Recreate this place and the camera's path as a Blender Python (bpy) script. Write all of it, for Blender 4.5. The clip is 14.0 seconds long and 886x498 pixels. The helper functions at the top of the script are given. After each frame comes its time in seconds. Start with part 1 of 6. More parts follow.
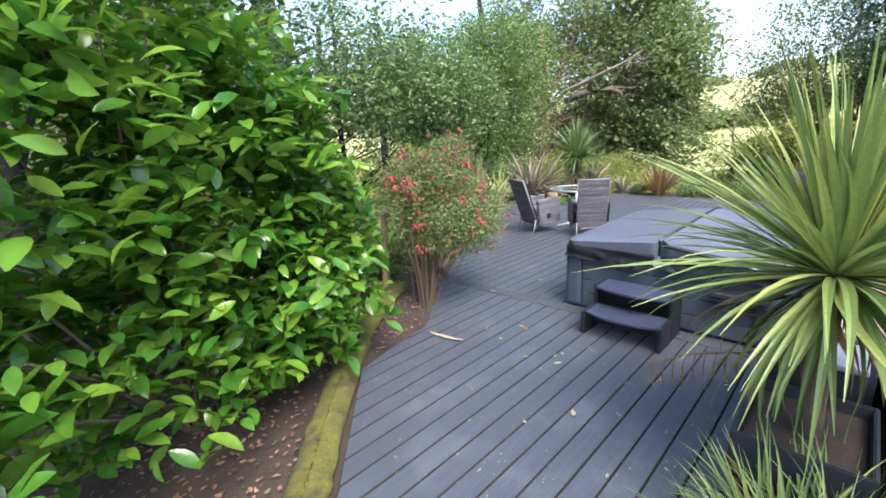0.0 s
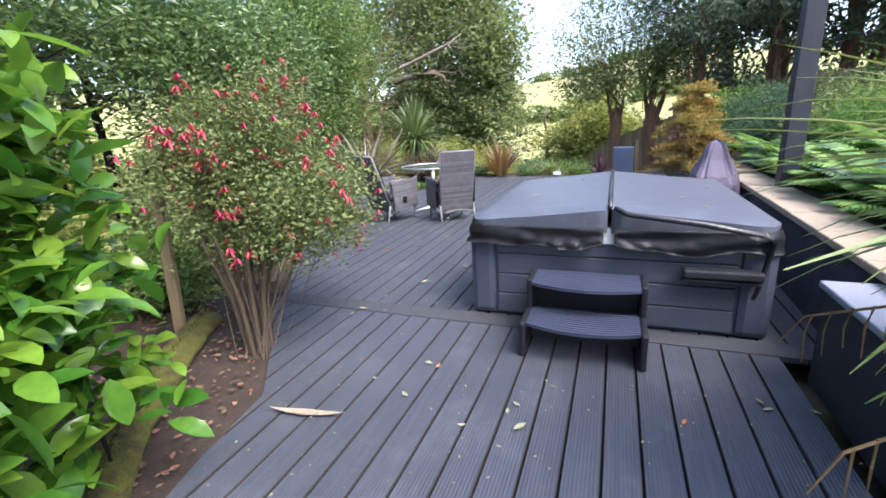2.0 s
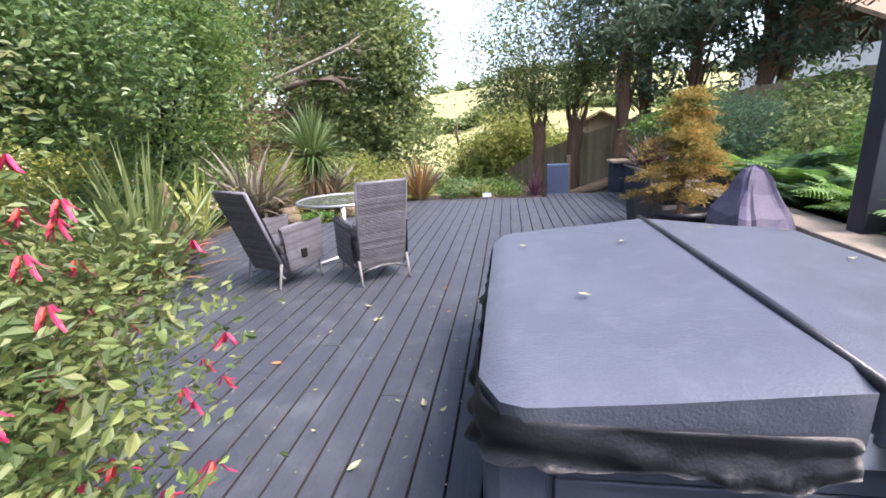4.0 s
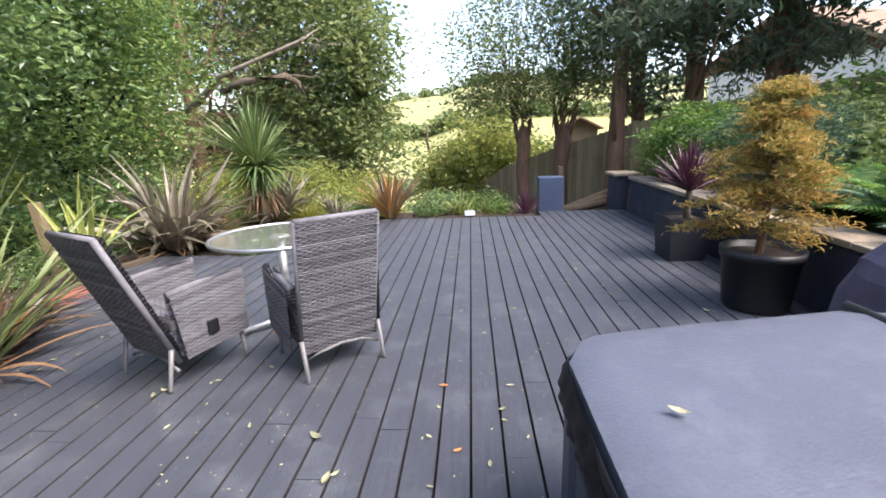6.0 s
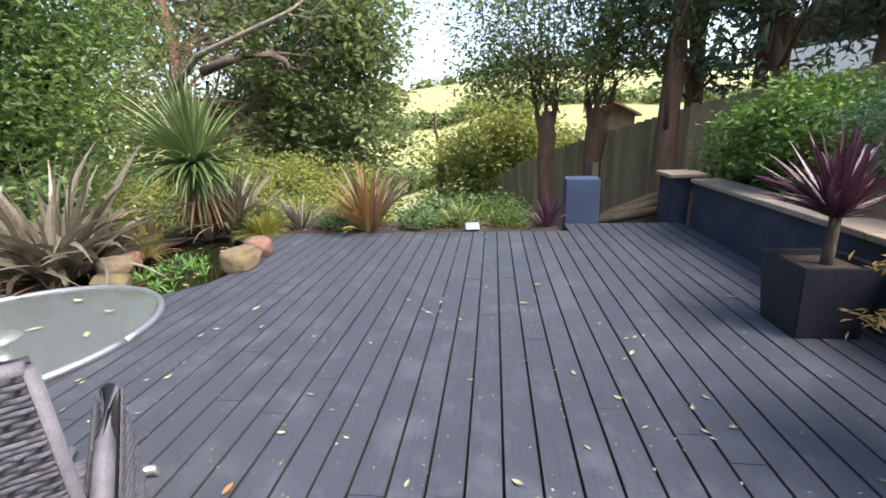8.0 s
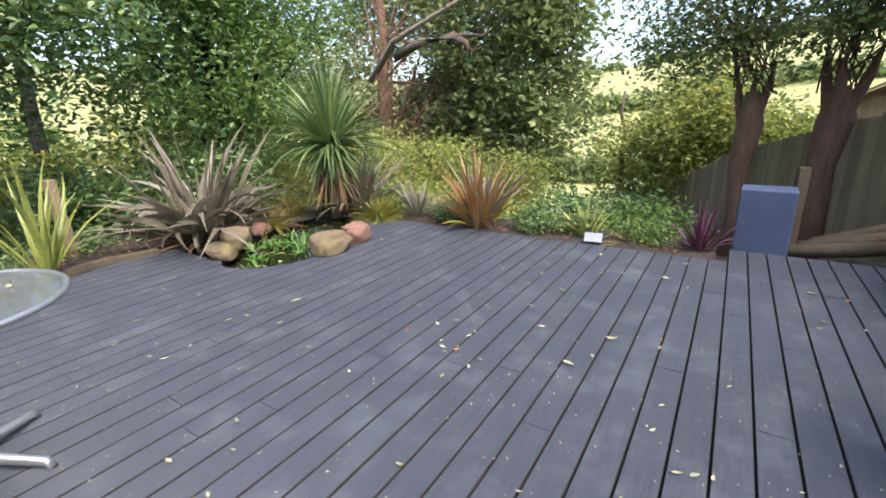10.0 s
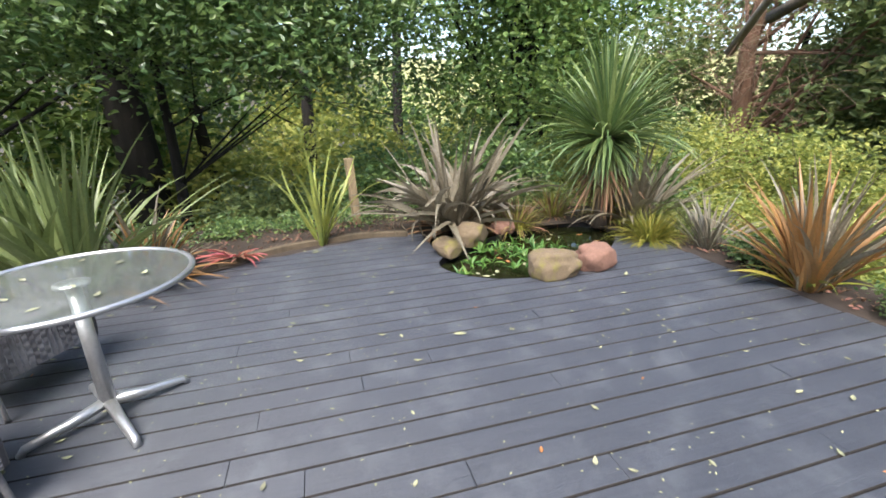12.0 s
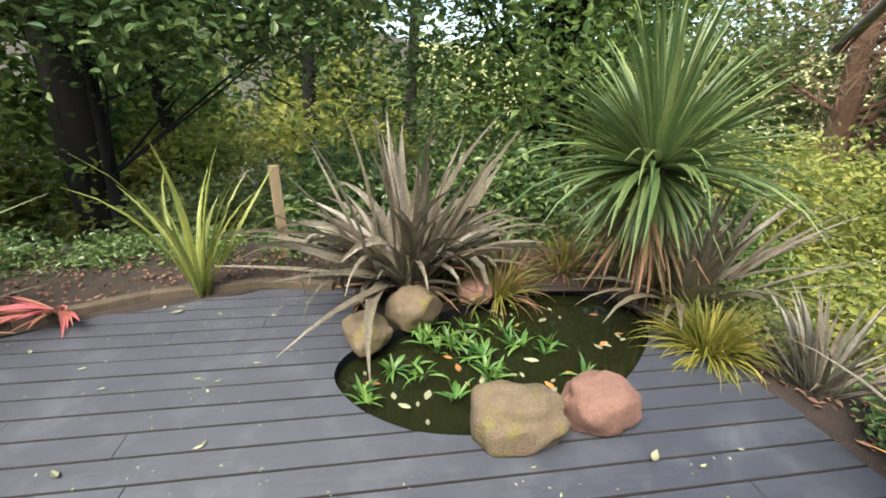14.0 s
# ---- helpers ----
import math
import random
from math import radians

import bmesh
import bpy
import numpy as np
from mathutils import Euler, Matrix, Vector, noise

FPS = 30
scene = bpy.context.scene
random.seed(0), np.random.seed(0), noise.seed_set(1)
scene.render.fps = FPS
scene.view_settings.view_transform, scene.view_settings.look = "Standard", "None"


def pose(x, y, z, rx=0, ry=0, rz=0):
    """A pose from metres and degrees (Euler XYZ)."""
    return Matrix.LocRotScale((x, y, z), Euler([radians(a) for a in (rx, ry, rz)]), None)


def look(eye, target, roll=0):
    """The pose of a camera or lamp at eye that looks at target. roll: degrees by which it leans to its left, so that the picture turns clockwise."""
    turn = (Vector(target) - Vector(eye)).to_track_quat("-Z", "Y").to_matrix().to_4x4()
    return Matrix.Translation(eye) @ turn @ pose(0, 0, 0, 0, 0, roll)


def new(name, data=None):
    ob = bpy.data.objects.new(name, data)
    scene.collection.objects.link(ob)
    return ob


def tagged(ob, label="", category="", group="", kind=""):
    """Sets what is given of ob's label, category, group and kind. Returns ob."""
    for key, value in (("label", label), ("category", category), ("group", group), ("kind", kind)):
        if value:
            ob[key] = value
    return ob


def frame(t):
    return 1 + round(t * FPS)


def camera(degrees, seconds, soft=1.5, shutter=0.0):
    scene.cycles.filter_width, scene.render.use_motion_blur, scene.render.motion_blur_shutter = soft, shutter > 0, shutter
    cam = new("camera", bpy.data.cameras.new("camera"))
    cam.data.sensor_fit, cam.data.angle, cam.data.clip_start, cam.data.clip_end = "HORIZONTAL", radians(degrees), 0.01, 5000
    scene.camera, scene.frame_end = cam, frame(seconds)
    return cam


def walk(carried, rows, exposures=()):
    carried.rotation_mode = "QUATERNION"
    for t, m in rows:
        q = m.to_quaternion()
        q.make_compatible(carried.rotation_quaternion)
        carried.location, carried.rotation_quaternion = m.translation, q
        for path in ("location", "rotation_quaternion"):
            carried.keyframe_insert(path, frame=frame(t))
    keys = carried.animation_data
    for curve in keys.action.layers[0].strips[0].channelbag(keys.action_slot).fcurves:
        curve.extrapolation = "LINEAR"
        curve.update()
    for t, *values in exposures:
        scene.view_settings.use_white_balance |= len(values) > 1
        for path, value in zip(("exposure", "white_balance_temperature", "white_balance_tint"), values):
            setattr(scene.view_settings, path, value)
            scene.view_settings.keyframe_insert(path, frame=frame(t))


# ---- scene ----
cam = camera(90.1, 14.0, 1.7)
PATH = [
    (0, (-0.512, 0.863, 1.782), (-1.864, 2.251, 1.287), -3.0),
    (0.5, (-0.846, 1.005, 1.616), (-2.075, 2.496, 1.097), -3.2),
    (1, (-1.167, 1.204, 1.522), (-2.204, 2.829, 0.991), -2.8),
    (1.5, (-1.513, 1.535, 1.414), (-2.301, 3.291, 0.871), -3.2),
    (2, (-1.745, 2.011, 1.338), (-2.45, 3.802, 0.795), -3.1),
    (2.5, (-1.999, 2.469, 1.347), (-2.585, 4.302, 0.804), -2.8),
    (3, (-2.203, 2.944, 1.335), (-2.682, 4.815, 0.814), -2.3),
    (3.5, (-2.407, 3.387, 1.314), (-2.806, 5.286, 0.828), -1.7),
    (4, (-2.588, 3.842, 1.4), (-2.881, 5.752, 0.881), -2.9),
    (4.2, (-2.628, 3.998, 1.355), (-2.901, 5.918, 0.866), -2.7),
    (6.3, (-2.985, 5.642, 1.388), (-3.115, 7.574, 0.89), -2.2),
    (6.5, (-2.982, 5.837, 1.361), (-3.13, 7.768, 0.864), -2.3),
    (7, (-3.011, 6.336, 1.329), (-3.168, 8.264, 0.821), -1.3),
    (7.2, (-2.982, 6.574, 1.35), (-3.158, 8.498, 0.833), -1.5),
    (9.3, (-2.113, 8.026, 1.352), (-2.649, 9.865, 0.774), -3.6),
    (9.5, (-2.01, 8.117, 1.354), (-2.709, 9.9, 0.777), -3.2),
    (10, (-1.892, 8.328, 1.372), (-2.938, 9.928, 0.782), -1.8),
    (10.5, (-1.905, 8.576, 1.417), (-3.299, 9.876, 0.812), -2.1),
    (11, (-1.927, 8.82, 1.396), (-3.584, 9.757, 0.785), -2.2),
    (11.5, (-1.995, 9.227, 1.403), (-3.807, 9.809, 0.786), -2.1),
    (12, (-2.178, 9.621, 1.411), (-4.015, 10.113, 0.792), -2.1),
    (12.5, (-2.427, 10.083, 1.418), (-4.261, 10.573, 0.789), -1.3),
    (13, (-2.762, 10.376, 1.399), (-4.602, 10.851, 0.776), -0.6),
    (13.5, (-3.276, 10.647, 1.458), (-5.117, 11.062, 0.795), 0.1),
    (14, (-3.775, 10.823, 1.467), (-5.635, 11.126, 0.797), 1.4),
]
walk(cam, [(t, look(eye, target, roll)) for t, eye, target, roll in PATH], exposures=[(0, 2.02, 6350, 13), (2.5, 1.98, 6350, 17), (4, 2.05, 6600, 20), (6.5, 1.97, 6800, 15), (9.5, 1.8, 6600, 14), (12, 1.88, 6650, 10), (14, 1.75, 7000, 8)])

# ---- world and light ----
world = bpy.data.worlds.new("sky")
scene.world = world
world.use_nodes = True
wn = world.node_tree.nodes
sky = wn.new("ShaderNodeTexSky")
sky.sky_type = 'NISHITA'
sky.sun_disc = False
sky.sun_elevation = radians(57)
sky.sun_rotation = radians(115)
sky.air_density, sky.dust_density, sky.ozone_density = 1.0, 2.5, 1.0
wn["Background"].inputs["Strength"].default_value = 0.15
world.node_tree.links.new(sky.outputs[0], wn["Background"].inputs["Color"])
sun_data = bpy.data.lights.new("sun", 'SUN')
sun_data.energy, sun_data.angle, sun_data.color = 1.8, radians(35), (1.0, 0.98, 0.95)
sun = new("sun", sun_data)
sun.matrix_world = look((10.5, 2, 26), (-5, 9, 0))

# ---- materials ----


def material(name, base, rough=0.6, second=None, scale=6.0, fine=60.0, bump=0.15, metal=0.0, stretch=(1, 1, 1), spread=0.0, leaf=0.0, island=False, spec=0.5, third=None, third_scale=1.5, third_amount=0.5):
    """Two noises mix base and second; third is a large blotch; spread varies each object or island; leaf adds light through it."""
    m = bpy.data.materials.new(name)
    m.use_nodes = True
    n, link = m.node_tree.nodes, m.node_tree.links.new
    b = n["Principled BSDF"]
    b.inputs["Roughness"].default_value = rough
    b.inputs["Metallic"].default_value = metal
    b.inputs["Specular IOR Level"].default_value = spec
    geo = n.new("ShaderNodeNewGeometry")
    mp = n.new("ShaderNodeMapping")
    mp.inputs["Scale"].default_value = stretch
    link(geo.outputs["Position"], mp.inputs["Vector"])
    big = n.new("ShaderNodeTexNoise")
    big.inputs["Scale"].default_value, big.inputs["Detail"].default_value = scale, 6
    small = n.new("ShaderNodeTexNoise")
    small.inputs["Scale"].default_value, small.inputs["Detail"].default_value = fine, 3
    link(mp.outputs[0], big.inputs["Vector"])
    link(mp.outputs[0], small.inputs["Vector"])
    add = n.new("ShaderNodeMath")
    add.operation = 'ADD'
    link(big.outputs["Fac"], add.inputs[0])
    link(small.outputs["Fac"], add.inputs[1])
    ramp = n.new("ShaderNodeMapRange")
    ramp.inputs["From Min"].default_value, ramp.inputs["From Max"].default_value = 0.7, 1.3
    link(add.outputs[0], ramp.inputs["Value"])
    mix = n.new("ShaderNodeMix")
    mix.data_type = 'RGBA'
    mix.inputs["A"].default_value = (*base, 1)
    mix.inputs["B"].default_value = (*(second or [c * 0.7 for c in base]), 1)
    link(ramp.outputs[0], mix.inputs["Factor"])
    colour = mix.outputs["Result"]
    if third:
        blot = n.new("ShaderNodeTexNoise")
        blot.inputs["Scale"].default_value, blot.inputs["Detail"].default_value, blot.inputs["Roughness"].default_value = third_scale, 8, 0.65
        link(geo.outputs["Position"], blot.inputs["Vector"])
        cut = n.new("ShaderNodeMapRange")
        cut.inputs["From Min"].default_value, cut.inputs["From Max"].default_value = 0.5, 0.68
        cut.inputs["To Max"].default_value = third_amount
        link(blot.outputs["Fac"], cut.inputs["Value"])
        mix3 = n.new("ShaderNodeMix")
        mix3.data_type = 'RGBA'
        mix3.inputs["B"].default_value = (*third, 1)
        link(cut.outputs[0], mix3.inputs["Factor"])
        link(colour, mix3.inputs["A"])
        colour = mix3.outputs["Result"]
    if spread:
        hsv = n.new("ShaderNodeHueSaturation")
        rng = n.new("ShaderNodeMapRange")
        rng.inputs["To Min"].default_value, rng.inputs["To Max"].default_value = 1 - spread, 1 + spread
        if island:
            link(geo.outputs["Random Per Island"], rng.inputs["Value"])
        else:
            info = n.new("ShaderNodeObjectInfo")
            link(info.outputs["Random"], rng.inputs["Value"])
        link(rng.outputs[0], hsv.inputs["Value"])
        link(colour, hsv.inputs["Color"])
        if island:
            hue = n.new("ShaderNodeMapRange")
            hue.inputs["To Min"].default_value, hue.inputs["To Max"].default_value = 0.5 + 0.03, 0.5 - 0.03
            link(geo.outputs["Random Per Island"], hue.inputs["Value"])
            link(hue.outputs[0], hsv.inputs["Hue"])
        colour = hsv.outputs["Color"]
    link(colour, b.inputs["Base Color"])
    if bump:
        bp = n.new("ShaderNodeBump")
        bp.inputs["Strength"].default_value, bp.inputs["Distance"].default_value = bump, 0.01
        link(add.outputs[0], bp.inputs["Height"])
        link(bp.outputs[0], b.inputs["Normal"])
    if leaf:
        tr = n.new("ShaderNodeBsdfTranslucent")
        link(colour, tr.inputs["Color"])
        ms = n.new("ShaderNodeMixShader")
        ms.inputs[0].default_value = leaf
        link(b.outputs[0], ms.inputs[1])
        link(tr.outputs[0], ms.inputs[2])
        link(ms.outputs[0], n["Material Output"].inputs["Surface"])
    return m


M_DECK = material("deck paint", (0.0608, 0.0672, 0.0832), 0.48, (0.0384, 0.0432, 0.0552), 5.0, 60, 0.5, stretch=(14, 0.8, 14), spread=0.03, third=(0.112, 0.122, 0.136), third_scale=3.4, third_amount=0.6)
M_DECK2 = material("ribbed deck paint", (0.0608, 0.0672, 0.084), 0.45, (0.0376, 0.0424, 0.0544), 3.0, 40, 0.2, stretch=(14, 0.8, 14), spread=0.05, third=(0.12, 0.128, 0.144), third_scale=2.6, third_amount=0.4)
M_BORDER = material("border board", (0.068, 0.0704, 0.08), 0.55, (0.048, 0.0504, 0.06), 3.0, 40, 0.2, stretch=(0.8, 14, 14), spread=0.05)
# dark brown that paints the shade between boards onto their edges
M_GAPSHADE = material("gap shade on board edge", (0.03, 0.026, 0.024), 0.9, (0.016, 0.014, 0.013), 5, 60, 0.3)
# near-black that stands in for the shade under the deck
M_UNDERDARK = material("under-deck dark", (0.012, 0.012, 0.013), 0.9, bump=0.1)
M_TUB = material("tub cabinet", (0.0675, 0.0792, 0.108), 0.5, (0.045, 0.054, 0.0765), 4, 50, 0.25, stretch=(1, 1, 9), third=(0.09, 0.099, 0.117), third_amount=0.4)
M_TUBC = material("tub corner", (0.065, 0.077, 0.11), 0.38, (0.048, 0.057, 0.085), 4, 60, 0.1)
M_VINYL = material("cover vinyl", (0.09, 0.0994, 0.128), 0.42, (0.0684, 0.0756, 0.0994), 2.5, 110, 0.3, third=(0.135, 0.145, 0.176), third_scale=9.0, third_amount=0.45)
M_SKIRT = material("cover skirt", (0.032, 0.034, 0.039), 0.33, (0.019, 0.02, 0.024), 5, 120, 0.15)
M_WHITE = material("white shell", (0.72, 0.71, 0.7), 0.3, (0.6, 0.59, 0.58), bump=0.05)
M_STEP = material("step plastic", (0.055, 0.065, 0.105), 0.38, (0.035, 0.042, 0.07), 6, 90, 0.1)
M_STEPD = material("step body", (0.012, 0.013, 0.018), 0.45, (0.008, 0.009, 0.012), bump=0.08)
M_WALL = material("blue render", (0.028, 0.035, 0.058), 0.75, (0.018, 0.023, 0.04), 5, 90, 0.5, third=(0.075, 0.08, 0.095), third_scale=3, third_amount=0.5)
M_PILLAR = material("blue paint", (0.05, 0.075, 0.135), 0.7, (0.038, 0.055, 0.1), 5, 90, 0.4)
M_CAP = material("sandstone cap", (0.34, 0.27, 0.2), 0.85, (0.23, 0.185, 0.135), 6, 70, 0.5, third=(0.2, 0.19, 0.15), third_amount=0.5)
M_STONE = material("paving", (0.3, 0.28, 0.24), 0.9, (0.2, 0.19, 0.16), 5, 60, 0.5, third=(0.12, 0.14, 0.07), third_amount=0.5)
M_ROCK = material("tan rock", (0.194, 0.144, 0.0864), 0.9, (0.101, 0.072, 0.0468), 7, 90, 1.0, third=(0.216, 0.194, 0.036), third_scale=7, third_amount=0.75)
M_ROCKP = material("pink rock", (0.255, 0.135, 0.0975), 0.9, (0.165, 0.09, 0.0638), 5, 60, 0.8)
M_SOIL = material("soil", (0.05, 0.034, 0.024), 0.95, (0.025, 0.018, 0.013), 8, 80, 0.8)
M_MOSS = material("moss", (0.125, 0.13, 0.016), 0.95, (0.055, 0.052, 0.011), 9, 90, 1.0, third=(0.035, 0.024, 0.013), third_scale=7, third_amount=0.9)
M_TIMBER = material("weathered timber", (0.12, 0.09, 0.055), 0.85, (0.065, 0.048, 0.03), 4, 60, 0.5, stretch=(3, 3, 0.5))
M_FENCE = material("fence timber", (0.317, 0.235, 0.133), 0.9, (0.195, 0.146, 0.0808), 3, 60, 0.5, stretch=(6, 6, 0.4), spread=0.2, third=(0.11, 0.112, 0.0475), third_amount=0.4)
M_BARK = material("bark", (0.16, 0.12, 0.085), 0.95, (0.075, 0.056, 0.04), 7, 40, 1.0, stretch=(2, 2, 0.4))
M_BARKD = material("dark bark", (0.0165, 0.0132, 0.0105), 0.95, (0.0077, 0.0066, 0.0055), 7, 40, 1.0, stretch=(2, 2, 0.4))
M_BARKR = material("conifer bark", (0.24, 0.13, 0.08), 0.95, (0.12, 0.07, 0.045), 7, 40, 1.0, stretch=(2, 2, 0.4))
M_DEAD = material("bare wood", (0.34, 0.28, 0.21), 0.85, (0.2, 0.16, 0.12), 7, 40, 0.5)
M_POT = material("black plastic", (0.02, 0.0208, 0.024), 0.45, (0.0128, 0.0136, 0.016), 6, 90, 0.1)
M_SLATE = material("dark planter", (0.0176, 0.0208, 0.0288), 0.6, (0.0112, 0.0128, 0.0192), 5, 80, 0.25, third=(0.04, 0.044, 0.052), third_scale=4, third_amount=0.4)
M_GREYTOP = material("grey lid", (0.24, 0.26, 0.32), 0.5, (0.19, 0.205, 0.25), 4, 80, 0.15)
M_RATTAN = material("rattan", (0.152, 0.146, 0.158), 0.6, (0.085, 0.081, 0.09), 12, 160, 0.2, spread=0.3, island=True)
M_RATDARK = material("rattan backing", (0.1, 0.093, 0.095), 0.8, bump=0.1)
M_LEG = material("painted grey metal", (0.17, 0.165, 0.165), 0.5, (0.11, 0.108, 0.108), metal=0.2, bump=0.05)
M_METAL = material("grey metal", (0.5, 0.5, 0.5), 0.35, (0.4, 0.4, 0.4), metal=0.8, bump=0.03)
M_POST = material("dark post", (0.028, 0.031, 0.042), 0.55, (0.018, 0.02, 0.028), 5, 70, 0.2, stretch=(4, 4, 0.5))
M_TARP = material("tarpaulin", (0.12, 0.1, 0.145), 0.65, (0.08, 0.066, 0.098), 5, 70, 0.2)
M_WHITEWALL = material("pale render", (0.72, 0.68, 0.62), 0.9, (0.6, 0.57, 0.52), 3, 40, 0.2)
M_ROOF = material("brown roof", (0.26, 0.16, 0.09), 0.8, (0.17, 0.1, 0.06), 6, 40, 0.3)
M_BLACK = material("black catch", (0.01, 0.01, 0.01), 0.4, bump=0.02)

L_LAUREL = material("laurel leaf", (0.125, 0.28, 0.032), 0.24, (0.08, 0.19, 0.022), 3, 30, 0.05, spread=0.4, island=True, leaf=0.4, spec=0.6)
L_OAK = material("oak leaf", (0.15, 0.24, 0.06), 0.5, (0.11, 0.185, 0.045), 0.6, 12, 0.05, spread=0.5, island=True, leaf=0.42)
L_DARK = material("holly leaf", (0.158, 0.25, 0.085), 0.3, (0.115, 0.19, 0.062), 0.6, 12, 0.05, spread=0.5, island=True, leaf=0.4, spec=0.6)
L_LIGHT = material("hedge leaf", (0.34, 0.36, 0.09), 0.55, (0.22, 0.27, 0.06), 0.5, 8, 0.05, spread=0.4, island=True, leaf=0.45)
L_OLIVE = material("alder leaf", (0.21, 0.263, 0.0945), 0.5, (0.158, 0.21, 0.0683), 0.5, 10, 0.05, spread=0.45, island=True, leaf=0.42)
L_CON = material("conifer needle", (0.11, 0.16, 0.095), 0.6, (0.075, 0.115, 0.066), 0.8, 10, 0.05, spread=0.45, island=True, leaf=0.38)
L_GOLD = material("golden foliage", (0.44, 0.27, 0.075), 0.6, (0.31, 0.3, 0.08), 3, 30, 0.05, spread=0.4, island=True, leaf=0.45)
L_SHRUB = material("bright shrub leaf", (0.14, 0.25, 0.04), 0.4, (0.09, 0.18, 0.03), 2, 20, 0.05, spread=0.4, island=True, leaf=0.3)
L_BLUE = material("blue green frond", (0.08, 0.16, 0.085), 0.5, (0.055, 0.11, 0.06), 2, 20, 0.05, spread=0.35, island=True, leaf=0.3)
L_FERN = material("fern frond", (0.17, 0.32, 0.07), 0.5, (0.11, 0.23, 0.05), 2, 20, 0.05, spread=0.4, island=True, leaf=0.38)
L_FUCH = material("fuchsia leaf", (0.14, 0.21, 0.062), 0.5, (0.13, 0.15, 0.05), 4, 9, 0.05, spread=0.45, island=True, leaf=0.3)
L_RED = material("fuchsia flower", (0.45, 0.035, 0.035), 0.45, (0.38, 0.02, 0.025), 3, 30, 0.03, spread=0.25, island=True, leaf=0.25)
L_CORD = material("cordyline leaf", (0.15, 0.215, 0.075), 0.42, (0.09, 0.145, 0.045), 2, 40, 0.1, spread=0.35, island=True, leaf=0.2)
L_PALM = material("variegated cordyline leaf", (0.25, 0.3, 0.09), 0.42, (0.15, 0.22, 0.055), 2, 60, 0.1, spread=0.35, island=True, leaf=0.25)
L_STRAW = material("dead strap leaf", (0.26, 0.16, 0.08), 0.7, (0.15, 0.085, 0.04), 3, 60, 0.15, spread=0.35, island=True, leaf=0.15)
L_BRONZE = material("bronze flax leaf", (0.08, 0.064, 0.037), 0.4, (0.215, 0.195, 0.14), 3, 50, 0.1, spread=0.4, island=True, leaf=0.12)
L_FLAXG = material("green flax leaf", (0.16, 0.2, 0.075), 0.42, (0.1, 0.14, 0.045), 3, 50, 0.1, spread=0.35, island=True, leaf=0.18)
L_FLAXY = material("yellow striped flax leaf", (0.3, 0.32, 0.07), 0.42, (0.14, 0.19, 0.05), 5, 60, 0.1, spread=0.3, island=True, leaf=0.2)
L_FLAXB = material("copper flax leaf", (0.351, 0.176, 0.055), 0.45, (0.208, 0.135, 0.0495), 3, 50, 0.1, spread=0.4, island=True, leaf=0.2)
L_PINK = material("pink strap leaf", (0.5, 0.13, 0.13), 0.5, (0.4, 0.18, 0.12), 4, 50, 0.1, spread=0.3, island=True, leaf=0.2)
L_PURPLE = material("purple cordyline leaf", (0.0675, 0.0198, 0.036), 0.38, (0.108, 0.045, 0.0675), 3, 50, 0.1, spread=0.4, island=True, leaf=0.15)
L_GRASSY = material("yellow sedge", (0.306, 0.289, 0.051), 0.5, (0.187, 0.196, 0.034), 4, 60, 0.1, spread=0.35, island=True, leaf=0.25)
L_WATER = material("water plant leaf", (0.112, 0.24, 0.048), 0.45, (0.072, 0.168, 0.032), 4, 60, 0.1, spread=0.35, island=True, leaf=0.25)
L_LITTER = material("fallen leaf", (0.2, 0.115, 0.065), 0.75, (0.1, 0.052, 0.03), 8, 60, 0.1, spread=0.5, island=True)
L_FALLG = material("pale fallen leaf", (0.29, 0.28, 0.18), 0.65, (0.2, 0.21, 0.11), 8, 60, 0.1, spread=0.35)
L_FALLO = material("orange fallen leaf", (0.5, 0.2, 0.06), 0.65, (0.3, 0.13, 0.05), 8, 60, 0.1, spread=0.3)

M_GLASS = bpy.data.materials.new("glass")
M_GLASS.use_nodes = True
g = M_GLASS.node_tree.nodes["Principled BSDF"]
g.inputs["Transmission Weight"].default_value, g.inputs["Roughness"].default_value = 0.95, 0.05
g.inputs["Base Color"].default_value, g.inputs["IOR"].default_value = (0.75, 0.8, 0.78, 1), 1.45
M_POND = bpy.data.materials.new("pond water")
M_POND.use_nodes = True
g = M_POND.node_tree.nodes["Principled BSDF"]
g.inputs["Base Color"].default_value, g.inputs["Roughness"].default_value, g.inputs["Specular IOR Level"].default_value = (0.012, 0.014, 0.005, 1), 0.04, 0.5

# ---- mesh helpers ----


def link_mesh(name, me, mat, parent=None, label=""):
    me.materials.append(mat)
    ob = new(name, me)
    if parent:
        ob.parent = parent
    if label:
        ob["label"] = label
    return ob


def part(name, bm, mat, parent=None, label="", smooth=False):
    me = bpy.data.meshes.new(name)
    bmesh.ops.recalc_face_normals(bm, faces=bm.faces)
    bm.to_mesh(me)
    bm.free()
    if smooth:
        me.shade_smooth()
    return link_mesh(name, me, mat, parent, label)


